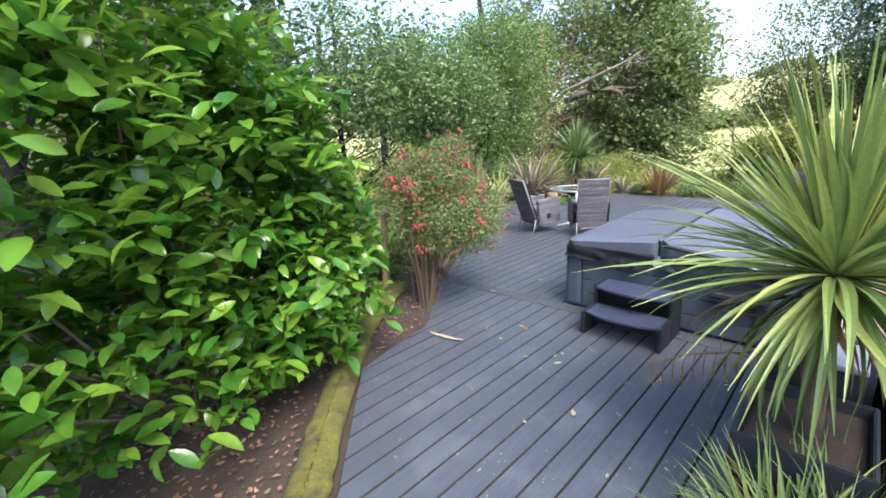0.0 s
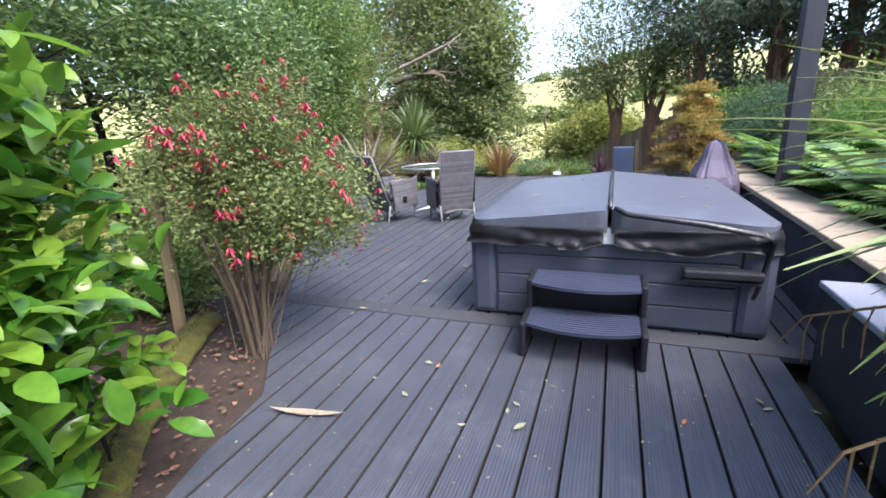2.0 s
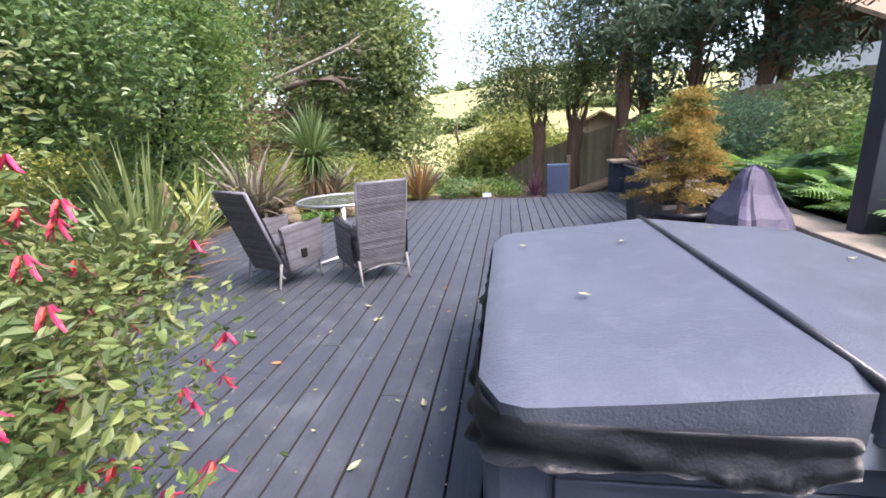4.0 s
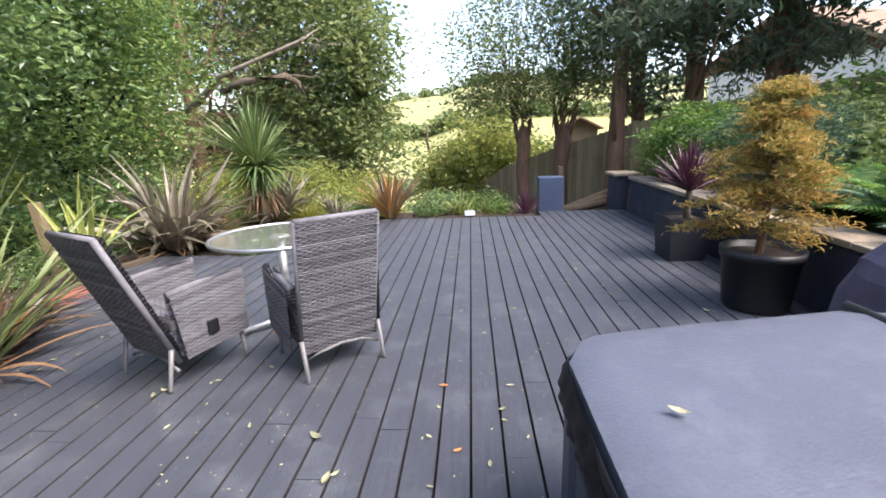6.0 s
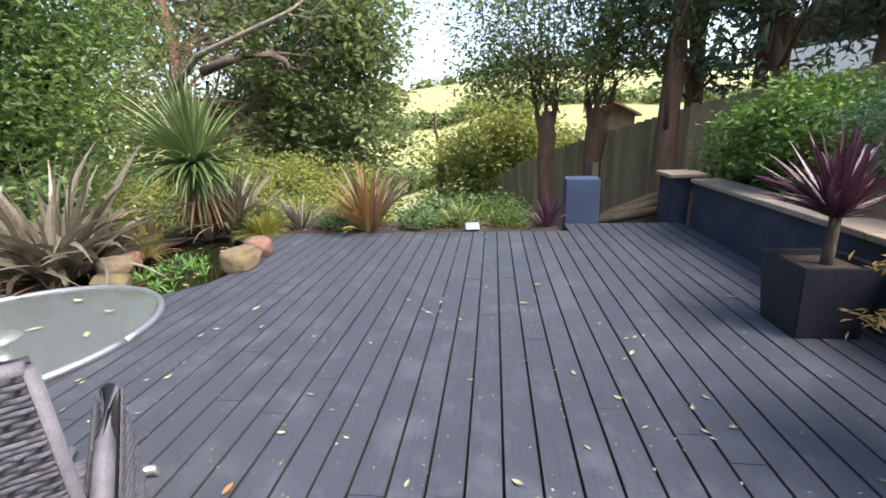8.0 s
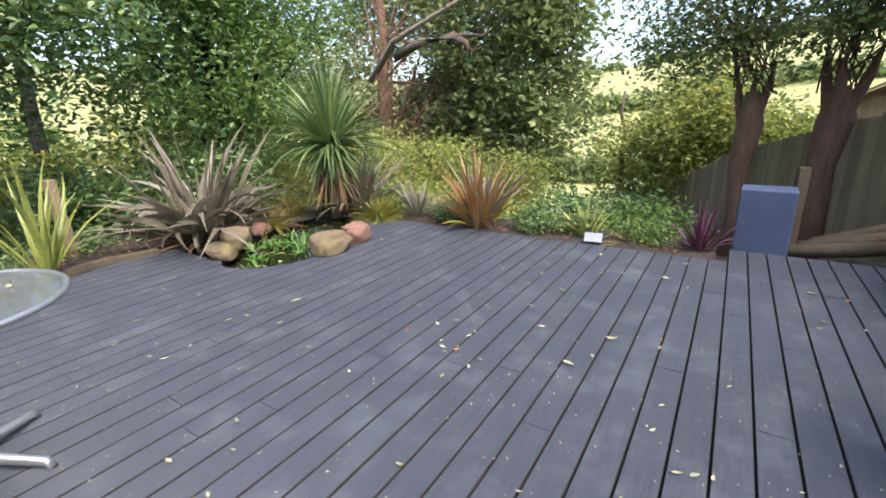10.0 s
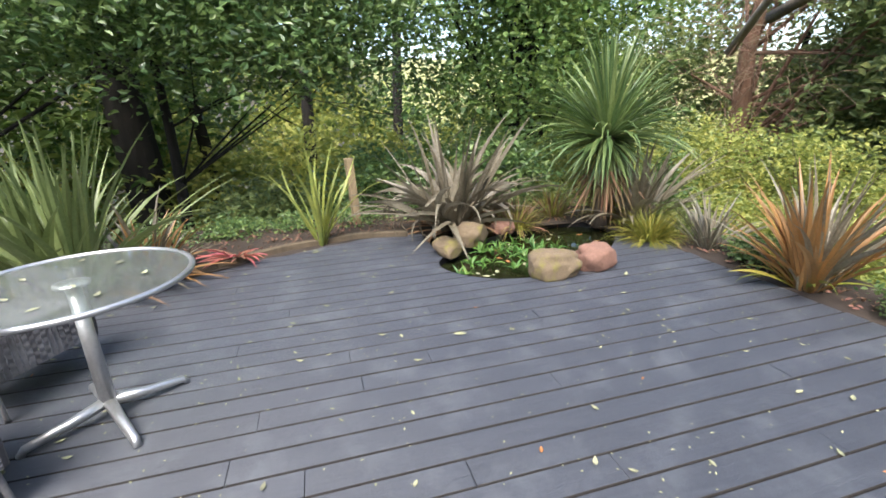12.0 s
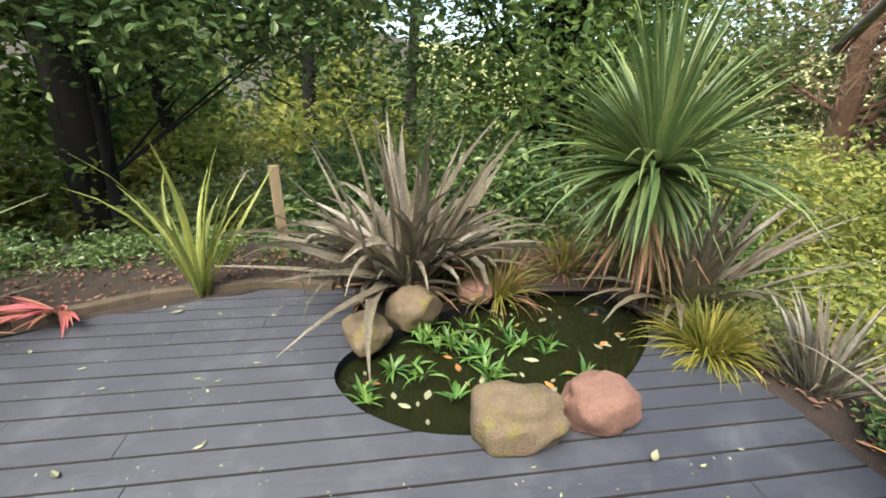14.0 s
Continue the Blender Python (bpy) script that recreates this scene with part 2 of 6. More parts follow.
def fast(name, verts, quads, mat, parent=None, label="", smooth=False):
    """A mesh from numpy arrays: verts (n, 3), quads (m, 4)."""
    verts, quads = np.asarray(verts, np.float32), np.asarray(quads, np.int32)
    me = bpy.data.meshes.new(name)
    me.vertices.add(len(verts))
    me.vertices.foreach_set("co", verts.ravel())
    k = quads.shape[1]
    me.loops.add(quads.size)
    me.loops.foreach_set("vertex_index", quads.ravel())
    me.polygons.add(len(quads))
    me.polygons.foreach_set("loop_start", np.arange(0, quads.size, k, dtype=np.int32))
    me.update(calc_edges=True)
    me.validate()
    if not smooth:
        me.shade_flat()
    return link_mesh(name, me, mat, parent, label)


def thing(name, x, y, z, label, category, group="", rz=0.0):
    e = new(name)
    e.matrix_basis = pose(x, y, z, 0, 0, rz)
    e.empty_display_size = 0.1
    return tagged(e, label, category, group)


def box(bm, x0, y0, z0, x1, y1, z1, bevel=0.0, m=None):
    r = bmesh.ops.create_cube(bm, size=1)
    vs = r["verts"]
    for v in vs:
        v.co = Vector(((x0 + x1) / 2 + v.co.x * (x1 - x0), (y0 + y1) / 2 + v.co.y * (y1 - y0), (z0 + z1) / 2 + v.co.z * (z1 - z0)))
    if bevel:
        es = list({e for v in vs for e in v.link_edges})
        r = bmesh.ops.bevel(bm, geom=es, offset=bevel, segments=2, profile=0.5, affect='EDGES')
        vs = list({v for f in r["faces"] for v in f.verts} | {v for v in vs if v.is_valid})
    if m is not None:
        bmesh.ops.transform(bm, matrix=m, verts=[v for v in vs if v.is_valid])


def boxed(name, dims, mat, parent=None, bevel=0.006, label="", m=None):
    bm = bmesh.new()
    box(bm, *dims, bevel=bevel, m=m)
    return part(name, bm, mat, parent, label)


def tube(bm, pts, radii, seg=8, wobble=0.0, rnd=None):
    """A tapered tube along pts."""
    pts = [Vector(p) for p in pts]
    rings = []
    for i, p in enumerate(pts):
        d = (pts[min(i + 1, len(pts) - 1)] - pts[max(i - 1, 0)]).normalized()
        a = d.orthogonal().normalized() if abs(d.z) < 0.95 else Vector((1, 0, 0))
        a = (a - d * a.dot(d)).normalized()
        b = d.cross(a)
        ring = []
        for k in range(seg):
            t = 2 * math.pi * k / seg
            r = radii[i] * (1 + (rnd.uniform(-wobble, wobble) if rnd else 0))
            ring.append(bm.verts.new(p + (a * math.cos(t) + b * math.sin(t)) * r))
        rings.append(ring)
    for r0, r1 in zip(rings, rings[1:]):
        if (r0[0].co - r1[0].co).length > (r0[0].co - r1[seg // 2].co).length:
            r1[:] = r1[seg // 2:] + r1[:seg // 2]
        for k in range(seg):
            bm.faces.new((r0[k], r0[(k + 1) % seg], r1[(k + 1) % seg], r1[k]))
    bm.faces.new(rings[0][::-1])
    bm.faces.new(rings[-1])


def leaves(rs, centres, size, aspect=0.45, up=0.6, normals=None, droop=0.15):
    """Folded pointed leaves, two quads each, one at every centre: arrays of verts and quads."""
    n = len(centres)
    ax = rs.normal(size=(n, 3))
    ax[:, 2] = ax[:, 2] * 0.5 - droop
    ax /= np.linalg.norm(ax, axis=1)[:, None]
    nr = rs.normal(size=(n, 3)) * (1 - up)
    nr[:, 2] += up
    if normals is not None:
        nr += normals
    side = np.cross(ax, nr)
    side /= np.linalg.norm(side, axis=1)[:, None] + 1e-9
    nr = np.cross(side, ax)
    L = size * rs.uniform(0.65, 1.25, n)[:, None]
    W = L * aspect * 0.5
    a = centres - ax * L * 0.5
    b = centres + ax * L * 0.5 - nr * L * 0.12
    m0, m1 = centres - ax * L * 0.08, centres + ax * L * 0.2
    v = np.stack([a, m0 + side * W + nr * W * 0.3, m1 + side * W * 0.8 + nr * W * 0.2, b, m1 - side * W * 0.8 + nr * W * 0.2, m0 - side * W + nr * W * 0.3], 1).reshape(-1, 3)
    base = np.arange(n)[:, None] * 6
    q = np.concatenate([base + np.array([[0, 1, 2, 3]]), base + np.array([[0, 3, 4, 5]])])
    return v, q


def broad_leaves(rs, centres, size, aspect=0.42, up=0.6, droop=0.0):
    """Long oval leaves with a sunk midrib and a curved blade."""
    n = len(centres)
    ax = rs.normal(size=(n, 3))
    ax[:, 2] = ax[:, 2] * 0.5 - droop
    ax /= np.linalg.norm(ax, axis=1)[:, None]
    nr = rs.normal(size=(n, 3)) * (1 - up)
    nr[:, 2] += up
    side = np.cross(ax, nr)
    side /= np.linalg.norm(side, axis=1)[:, None] + 1e-9
    nr = np.cross(side, ax)
    L = size * rs.uniform(0.65, 1.25, n)[:, None]
    W = L * aspect * 0.5
    bend = rs.uniform(0.1, 0.5, (n, 1))
    rows = []
    for t, w in ((-0.5, 0.06), (-0.34, 0.62), (-0.08, 1.0), (0.2, 0.92), (0.4, 0.5), (0.53, 0.03)):
        mid = centres + ax * L * t - nr * L * bend * (t + 0.1) ** 2
        rows += [mid - side * W * w + nr * W * w * 0.28, mid, mid + side * W * w + nr * W * w * 0.28]
    v = np.stack(rows, 1).reshape(-1, 3)
    base = np.arange(n)[:, None] * 18
    q = np.concatenate([base + np.array([[3 * i + k, 3 * i + k + 1, 3 * i + k + 4, 3 * i + k + 3]]) for i in range(5) for k in range(2)])
    return v, q


def cloud(rs, n, blobs, per=30, spread=0.3, shell=0.55):
    """n leaf centres in clumps that fill the outer part of ellipsoids (centre, radii, weight)."""
    w = np.array([b[2] for b in blobs], float)
    pick = rs.choice(len(blobs), max(1, n // per), p=w / w.sum())
    d = rs.normal(size=(len(pick), 3))
    d /= np.linalg.norm(d, axis=1)[:, None]
    r = shell + (1 - shell) * rs.uniform(0, 1, len(pick)) ** 0.6
    r *= 0.85 + 0.25 * np.sin(d[:, 0] * 5 + pick) * np.sin(d[:, 1] * 4 + d[:, 2] * 6)
    c = np.array([b[0] for b in blobs])[pick] + d * np.array([b[1] for b in blobs])[pick] * r[:, None]
    k = rs.randint(0, len(c), n)
    off = rs.normal(size=(n, 3)) * spread
    off[:, 2] *= 0.55
    return c[k] + off, c


def straps(rs, n, length, width, lean=(0.15, 1.2), droop=0.8, base_r=0.08, seg=6, azim=(0, 2 * math.pi), twist=0.3, height=0.0, power=1.0, tip=0.08):
    """Long strap leaves that rise from a base and arch over: verts, quads."""
    V, Q = [], []
    t = np.linspace(0, 1, seg + 1)
    for i in range(n):
        az = rs.uniform(*azim)
        le = lean[0] + (lean[1] - lean[0]) * rs.uniform(0, 1) ** power
        L = length * rs.uniform(0.65, 1.1)
        w = width * rs.uniform(0.7, 1.2)
        dr = droop * rs.uniform(0.3, 1.3)
        ang = le + dr * t ** 2 * (0.4 + le)
        step = L / seg
        r = np.concatenate([[0], np.cumsum(np.sin((ang[:-1] + ang[1:]) / 2) * step)]) + base_r * rs.uniform(0, 1)
        z = np.concatenate([[0], np.cumsum(np.cos((ang[:-1] + ang[1:]) / 2) * step)]) + height * rs.uniform(0, 1)
        az2 = az + twist * rs.normal() * t * 0.5
        c = np.stack([r * np.cos(az2), r * np.sin(az2), z], 1)
        side = np.stack([-np.sin(az2), np.cos(az2), np.zeros(seg + 1)], 1)
        roll = twist * rs.normal() * t
        nrm = np.stack([-np.cos(ang) * np.cos(az2), -np.cos(ang) * np.sin(az2), np.sin(ang)], 1)
        side = side * np.cos(roll)[:, None] + nrm * np.sin(roll)[:, None]
        ww = w * 0.5 * np.minimum(1, 0.55 + 1.8 * t) * np.clip((1 - t) / 0.45, tip, 1)
        o = len(V) * 3 * (seg + 1)
        V.append(np.stack([c - side * ww[:, None] + nrm * ww[:, None] * 0.45, c, c + side * ww[:, None] + nrm * ww[:, None] * 0.45], 1).reshape(-1, 3))
        for s in range(seg):
            a = o + 3 * s
            Q += [(a, a + 1, a + 4, a + 3), (a + 1, a + 2, a + 5, a + 4)]
    return np.concatenate(V), np.array(Q)


def joined(*sets):
    V, Q, o = [], [], 0
    for v, q in sets:
        V.append(v)
        Q.append(q + o)
        o += len(v)
    return np.concatenate(V), np.concatenate(Q)


def at(vq, x, y, z):
    return vq[0] + np.array([x, y, z]), vq[1]


def tree(name, x, y, z0, height, radius, blobs, n, size, leafmat, bark, label, limbs=9, seed=1, per=40, spread=0.35, trunk_to=0.75, lean=(0, 0), shell=0.45, aspect=0.5, droop=0.15, leaf_scale=1.75):
    """A tapered trunk with limbs that reach into the crown, and a crown of separate leaves."""
    rnd, rs = random.Random(seed), np.random.RandomState(seed)
    root = thing(name, x, y, z0, label, "tree")
    bm = bmesh.new()
    top = height * trunk_to
    spine = []
    for i in range(9):
        t = i / 8
        spine.append((lean[0] * t * top + rnd.uniform(-0.06, 0.06) * t * 2, lean[1] * t * top + rnd.uniform(-0.06, 0.06) * t * 2, -0.4 + (top + 0.4) * t))
    tube(bm, spine, [radius * (1.35 - 0.35 * min(1, i / 1.5)) * (1 - 0.75 * i / 8) for i in range(9)], 10, 0.08, rnd)
    rel = [((b[0][0] - x, b[0][1] - y, b[0][2] - z0), b[1], b[2]) for b in blobs]
    cen, clumps = cloud(rs, n, rel, per, spread, shell)
    for i in range(limbs):
        c = clumps[rnd.randrange(len(clumps))]
        k = min(7, max(2, int((0.25 + 0.6 * rnd.random()) * 8)))
        s = Vector(spine[k])
        e = Vector(c)
        mid = s.lerp(e, 0.5) + Vector((rnd.uniform(-0.3, 0.3), rnd.uniform(-0.3, 0.3), rnd.uniform(-0.1, 0.4)))
        r0 = radius * 0.26 * (1 - k / 11)
        tube(bm, [s, s.lerp(mid, 0.55), mid, mid.lerp(e, 0.6), e], [r0, r0 * 0.75, r0 * 0.5, r0 * 0.3, r0 * 0.12], 6, 0.08, rnd)
    part("trunk", bm, bark, root, smooth=True)
    v, q = leaves(rs, cen, size * leaf_scale, aspect, 0.55, droop=droop)
    fast("crown", v, q, leafmat, root)
    return root


def bush(name, x, y, z, label, blobs, n, size, leafmat, seed=1, stems=8, stem_r=0.012, per=22, spread=0.12, aspect=0.5, shell=0.35, bark=None, up=0.5, category="shrub", droop=0.1, broad=False):
    rnd, rs = random.Random(seed), np.random.RandomState(seed)
    root = thing(name, x, y, z, label, category)
    cen, clumps = cloud(rs, n, blobs, per, spread, shell)
    bm = bmesh.new()
    for i in range(stems):
        e = Vector(clumps[rnd.randrange(len(clumps))])
        s = Vector((rnd.uniform(-0.12, 0.12), rnd.uniform(-0.12, 0.12), -0.05))
        mid = s.lerp(e, 0.5) + Vector((0, 0, 0.12))
        tube(bm, [s, mid, e], [stem_r, stem_r * 0.7, stem_r * 0.3], 5)
    part("branchwork", bm, bark or M_BARK, root)
    v, q = broad_leaves(rs, cen, size, aspect, up, droop) if broad else leaves(rs, cen, size, aspect, up, droop=droop)
    fast("foliage", v, q, leafmat, root, smooth=broad)
    return root

# ---- ground ----


def smooth(a, b, t):
    t = min(1, max(0, (t - a) / (b - a)))
    return t * t * (3 - 2 * t)


def ground_z(x, y):
    """Falls to a wooded valley on the left and ahead, rises behind the retaining wall, hills far off."""
    z = -0.16
    z -= 0.24 * max(0, min(22, y - 13.2)) + 0.03 * max(0, min(60, y - 35))
    z -= 0.33 * max(0, min(9, -7.5 - x)) * smooth(-3, 3, y)
    if x > -0.25:
        bank = 0.5 + 0.09 * min(x, 14)
        z += (bank + 0.16) * (1 - smooth(13.0, 15.5, y)) + smooth(13.0, 15.5, y) * 0.14 * min(x + 1, 12)
    d = math.hypot(x, y)
    z += 34 * smooth(70, 330, d) + 6 * math.sin(x * 0.021 + 1.3) * smooth(60, 200, d)
    return z + 0.05 * noise.noise((x * 0.6, y * 0.6, 0)) * smooth(0, 1, abs(x + 3.6) - 3.3 if y < 12.5 else 1)


gx = sorted(set([-900, -600, -400, -300, -220, -160, -120, -90, -70, -55, -45, -36, -30, -25, -21, -18, -16] + [-15 + 0.5 * i for i in range(40)] + [-0.26, -0.24] + [5 + i for i in range(14)] + [20, 24, 30, 38, 48, 60, 80, 110, 150, 220, 300, 400, 600, 900]))
gy = sorted(set([-600, -300, -150, -80, -40, -20, -12, -8, -5] + [-3 + 0.5 * i for i in range(54)] + [25, 26, 28, 30, 33, 36, 40, 45, 50, 56, 62, 70, 80, 90, 105, 120, 140, 160, 185, 215, 250, 290, 340, 400, 500, 700, 1000]))
gv = np.array([(x, y, ground_z(x, y)) for y in gy for x in gx])
nx = len(gx)
gq = np.array([(j * nx + i, j * nx + i + 1, (j + 1) * nx + i + 1, (j + 1) * nx + i) for j in range(len(gy) - 1) for i in range(nx - 1)])
M_GROUND = material("woodland floor and pasture", (0.07, 0.05, 0.032), 0.95, (0.035, 0.028, 0.018), 3, 50, 0.8, third=(0.05, 0.075, 0.02), third_scale=0.9, third_amount=0.8)
# past the trees the floor turns to pasture
n_, l_ = M_GROUND.node_tree.nodes, M_GROUND.node_tree.links.new
sep = n_.new("ShaderNodeSeparateXYZ")
l_(n_["Geometry"].outputs["Position"], sep.inputs[0])
far = n_.new("ShaderNodeMapRange")
far.inputs["From Min"].default_value, far.inputs["From Max"].default_value = 30, 42
l_(sep.outputs["Y"], far.inputs["Value"])
grass = n_.new("ShaderNodeTexNoise")
grass.inputs["Scale"].default_value = 0.03
l_(n_["Geometry"].outputs["Position"], grass.inputs["Vector"])
gmix = n_.new("ShaderNodeMix")
gmix.data_type = 'RGBA'
gmix.inputs["A"].default_value, gmix.inputs["B"].default_value = (0.24, 0.26, 0.085, 1), (0.33, 0.3, 0.13, 1)
l_(grass.outputs["Fac"], gmix.inputs["Factor"])
fmix = n_.new("ShaderNodeMix")
fmix.data_type = 'RGBA'
l_(far.outputs[0], fmix.inputs["Factor"])
bs = n_["Principled BSDF"]
l_(bs.inputs["Base Color"].links[0].from_socket, fmix.inputs["A"])
l_(gmix.outputs["Result"], fmix.inputs["B"])
l_(fmix.outputs["Result"], bs.inputs["Base Color"])
ground = fast("ground", gv, gq, M_GROUND, smooth=True)
tagged(ground, "brown woodland soil sloping down to yellow-green pasture hills", "ground", kind="structure")

# ---- retaining wall, pillars, steps ----
wall = thing("wall_east", -0.315, 8.6, 0, "low dark blue rendered retaining wall with sandstone coping", "wall", rz=-1.8)
tagged(wall, kind="structure")
boxed("wall_body", (-0.11, -4.55, -0.4, 0.13, 4.5, 0.55), M_WALL, wall, 0.008)
yy = -4.55
rnd = random.Random(4)
while yy < 4.45:
    ln = min(rnd.uniform(0.55, 0.7), 4.5 - yy)
    boxed("coping_stone", (-0.15, yy + 0.004, 0.55, 0.2, yy + ln - 0.004, 0.6 + rnd.uniform(-0.003, 0.003)), M_CAP, wall, 0.01)
    yy += ln
pil = thing("wall_pillar", -0.3, 13.5, 0, "dark blue rendered end pillar with a pale stone cap", "pillar")
tagged(pil, kind="structure")
boxed("pillar_body", (-0.17, -0.22, -1.0, 0.2, 0.22, 0.585), M_WALL, pil, 0.01)
boxed("pillar_cap", (-0.22, -0.27, 0.585, 0.24, 0.27, 0.64), M_CAP, pil, 0.014)
gp = thing("gate_pillar", -1.555, 13.49, 0, "plain blue painted square pillar at the deck's edge", "pillar", rz=-3)
tagged(gp, kind="structure")
boxed("pillar_body", (-0.22, -0.17, -1.0, 0.22, 0.17, 0.597), M_PILLAR, gp, 0.012)

steps = [(0.3, 0.0, 2.0, -2.0, 0.42), (-0.55, 0.62, 0.75, -0.5, 0.28), (-0.95, 1.0, 0.6, -0.5, 0.14)]
st = thing("garden_steps", 0, 0, 0, "pale stone garden steps leading down to the deck", "steps")
tagged(st, kind="structure")
for k, (cx, cy, h, hh, top) in enumerate(steps):
    boxed("step_slab", (-1.1, -0.9 if k == 0 else -0.35, -0.3, 1.1, 0.3, top), M_STONE, st, 0.015, m=pose(cx, cy, 0, 0, 0, 40))
boxed("kerb_stone", (-0.86, 2.1, -0.3, -0.3, 2.98, 0.05), M_STONE, st, 0.02)

# ---- deck ----
PITCH = 0.15
EDGE_X = [-7.0, -6.85, -6.5, -6.1, -4.4, -4.2]
EDGE_Y = [9.95, 9.2, 8.6, 7.75, 4.88, 4.88]


def deck_low(x):
    return float(np.interp(x, EDGE_X, EDGE_Y))


out = [(-5.32, 11.35), (-5.37, 11.04), (-5.45, 10.88), (-5.6, 10.7), (-5.85, 10.56), (-6.08, 10.63), (-6.24, 10.85), (-6.52, 11.25), (-6.82, 11.85), (-6.9, 12.3), (-6.72, 12.75), (-6.34, 12.76), (-5.95, 12.5), (-5.56, 12.08), (-5.39, 11.72)]
for _ in range(3):
    out = [((a[0] * (1 - t) + b[0] * t), (a[1] * (1 - t) + b[1] * t)) for a, b in zip(out, out[1:] + out[:1]) for t in (0.25, 0.75)]


def pond_cut(x, pick):
    """Where the pond's rim crosses the line at x: pick is min or max."""
    ys = [ay + (by - ay) * (x - ax) / (bx - ax) for (ax, ay), (bx, by) in zip(out, out[1:] + out[:1]) if (ax > x) != (bx > x)]
    return pick(ys) if ys else 11.35


def pond_low(x):
    return pond_cut(x, min)


def pond_high(x):
    return pond_cut(x, max)


def deck_high(x):
    return 10.66 if x < -6.1 else (13.32 if x > -1.81 else 12.9)


def front_low(x):
    return float(np.interp(x, [-4.32, -3.86, -3.44, -3.36, -3.25, -2.69, -2.28, -1.2, -0.6], [4.69, 4.13, 3.58, 3.1, 2.67, 2.17, 1.8, 1.0, 0.75]))


def plank(x0, x1, low, high, z, parent, mat, ribs=False, gap=0.009, thick=0.026, name="plank"):
    """One board along y, its ends cut to the outline."""
    a0, a1 = x0 + gap / 2, x1 - gap / 2
    if ribs:
        xs = np.concatenate([[a0], np.linspace(a0 + 0.003, a1 - 0.003, 19), [a1]])
    else:
        xs = np.concatenate([[a0], np.linspace(a0 + 0.0025, a1 - 0.0025, 9 if -6.2 < a0 < -5.2 else 3), [a1]])
    last = len(xs) - 1
    V = []
    e = 0.004
    for i, x in enumerate(xs):
        edge = i in (0, last)
        zt = z - (e if edge else (0.0018 if ribs and i % 2 == 0 else 0))
        lo, hi = low(x), max(high(x), low(x) + 0.002)
        V += [(x, lo, zt), (x, hi, zt), (x, hi, z - thick), (x, lo, z - thick)]
    Q = []
    for i in range(last):
        a = 4 * i
        Q += [(a, a + 4, a + 5, a + 1), (a + 1, a + 5, a + 6, a + 2), (a + 3, a + 2, a + 6, a + 7), (a, a + 3, a + 7, a + 4)]
    w = 4 * last
    Q += [(0, 1, 2, 3), (w, w + 3, w + 2, w + 1)]
    ob = fast(name, V, Q, mat, parent)
    # the sawn edges and chamfers carry the shade of the gaps as a dark colour
    ob.data.materials.append(M_GAPSHADE)
    idx = np.zeros(len(Q), np.int32)
    idx[[0, 4 * (last - 1), len(Q) - 2, len(Q) - 1]] = 1
    ob.data.polygons.foreach_set("material_index", idx)
    return ob


deck = thing("deck_main", 0, 0, 0, "wide weathered grey-painted timber deck scattered with leaves", "decking")
tagged(deck, kind="structure")
rnd = random.Random(11)
x = -3.0 - 27 * PITCH
while x < -0.3:
    x1 = x + PITCH
    mid = (x + x1) / 2
    if mid > -7.0:
        spans = []
        if -6.1 <= mid <= -5.3:
            spans = [(deck_low, pond_low), (pond_high, deck_high)]
        else:
            spans = [(deck_low, (lambda v, m=mid: deck_high(m)))]
        for lo, hi in spans:
            a, b = lo(mid), hi(mid)
            cuts = []
            y = a + rnd.uniform(1.0, 3.4)
            while y < b - 0.5:
                cuts.append(y)
                y += rnd.uniform(2.4, 3.6)
            edges = [lo] + [(lambda v, c=c: c) for c in cuts] + [hi]
            for k in range(len(edges) - 1):
                f0, f1 = edges[k], edges[k + 1]
                plank(x, x1, (lambda v, f=f0, k=k: f(v) + (0.002 if k else 0)), (lambda v, f=f1: f(v) - 0.002), rnd.uniform(-0.001, 0.001), deck, M_DECK)
    x = x1
# solid dark sheets below the boards put the shade of the gaps into colour
boxed("gap_dark_sheet", (-6.2, 8.0, -0.2, -0.32, 10.4, -0.032), M_UNDERDARK, deck, 0)
boxed("gap_dark_sheet", (-5.2, 10.4, -0.2, -0.32, 12.8, -0.034), M_UNDERDARK, deck, 0)
boxed("gap_dark_sheet", (-4.3, 4.95, -0.2, -0.36, 8.0, -0.036), M_UNDERDARK, deck, 0)
boxed("gap_dark_sheet", (-1.8, 12.8, -0.2, -0.34, 13.25, -0.038), M_UNDERDARK, deck, 0)
bm = bmesh.new()
RIBS = 18
for k in range(RIBS):
    box(bm, -4.34, 4.702 + 0.172 * k / RIBS, -0.03, -0.36, 4.702 + 0.172 * (k + 0.94) / RIBS, 0.004 - (0.0022 if k % 2 else 0))
part("border_board", bm, M_BORDER, deck)

front = thing("deck_front", 0, 0, 0, "grey-painted ribbed timber deck boards, lightly scuffed", "decking")
tagged(front, kind="structure")
x, FP = -2.633 - 11 * PITCH, PITCH
while x < -0.86:
    plank(x, x + FP, front_low, (lambda v: 4.696), rnd.uniform(-0.001, 0.001), front, M_DECK2, True)
    x += FP
# the same dark sheets in place of shade under the front boards
boxed("gap_dark_sheet", (-3.05, 3.0, -0.2, -0.84, 4.66, -0.034), M_UNDERDARK, front, 0)
boxed("gap_dark_sheet", (-1.9, 1.85, -0.2, -0.84, 3.0, -0.036), M_UNDERDARK, front, 0)

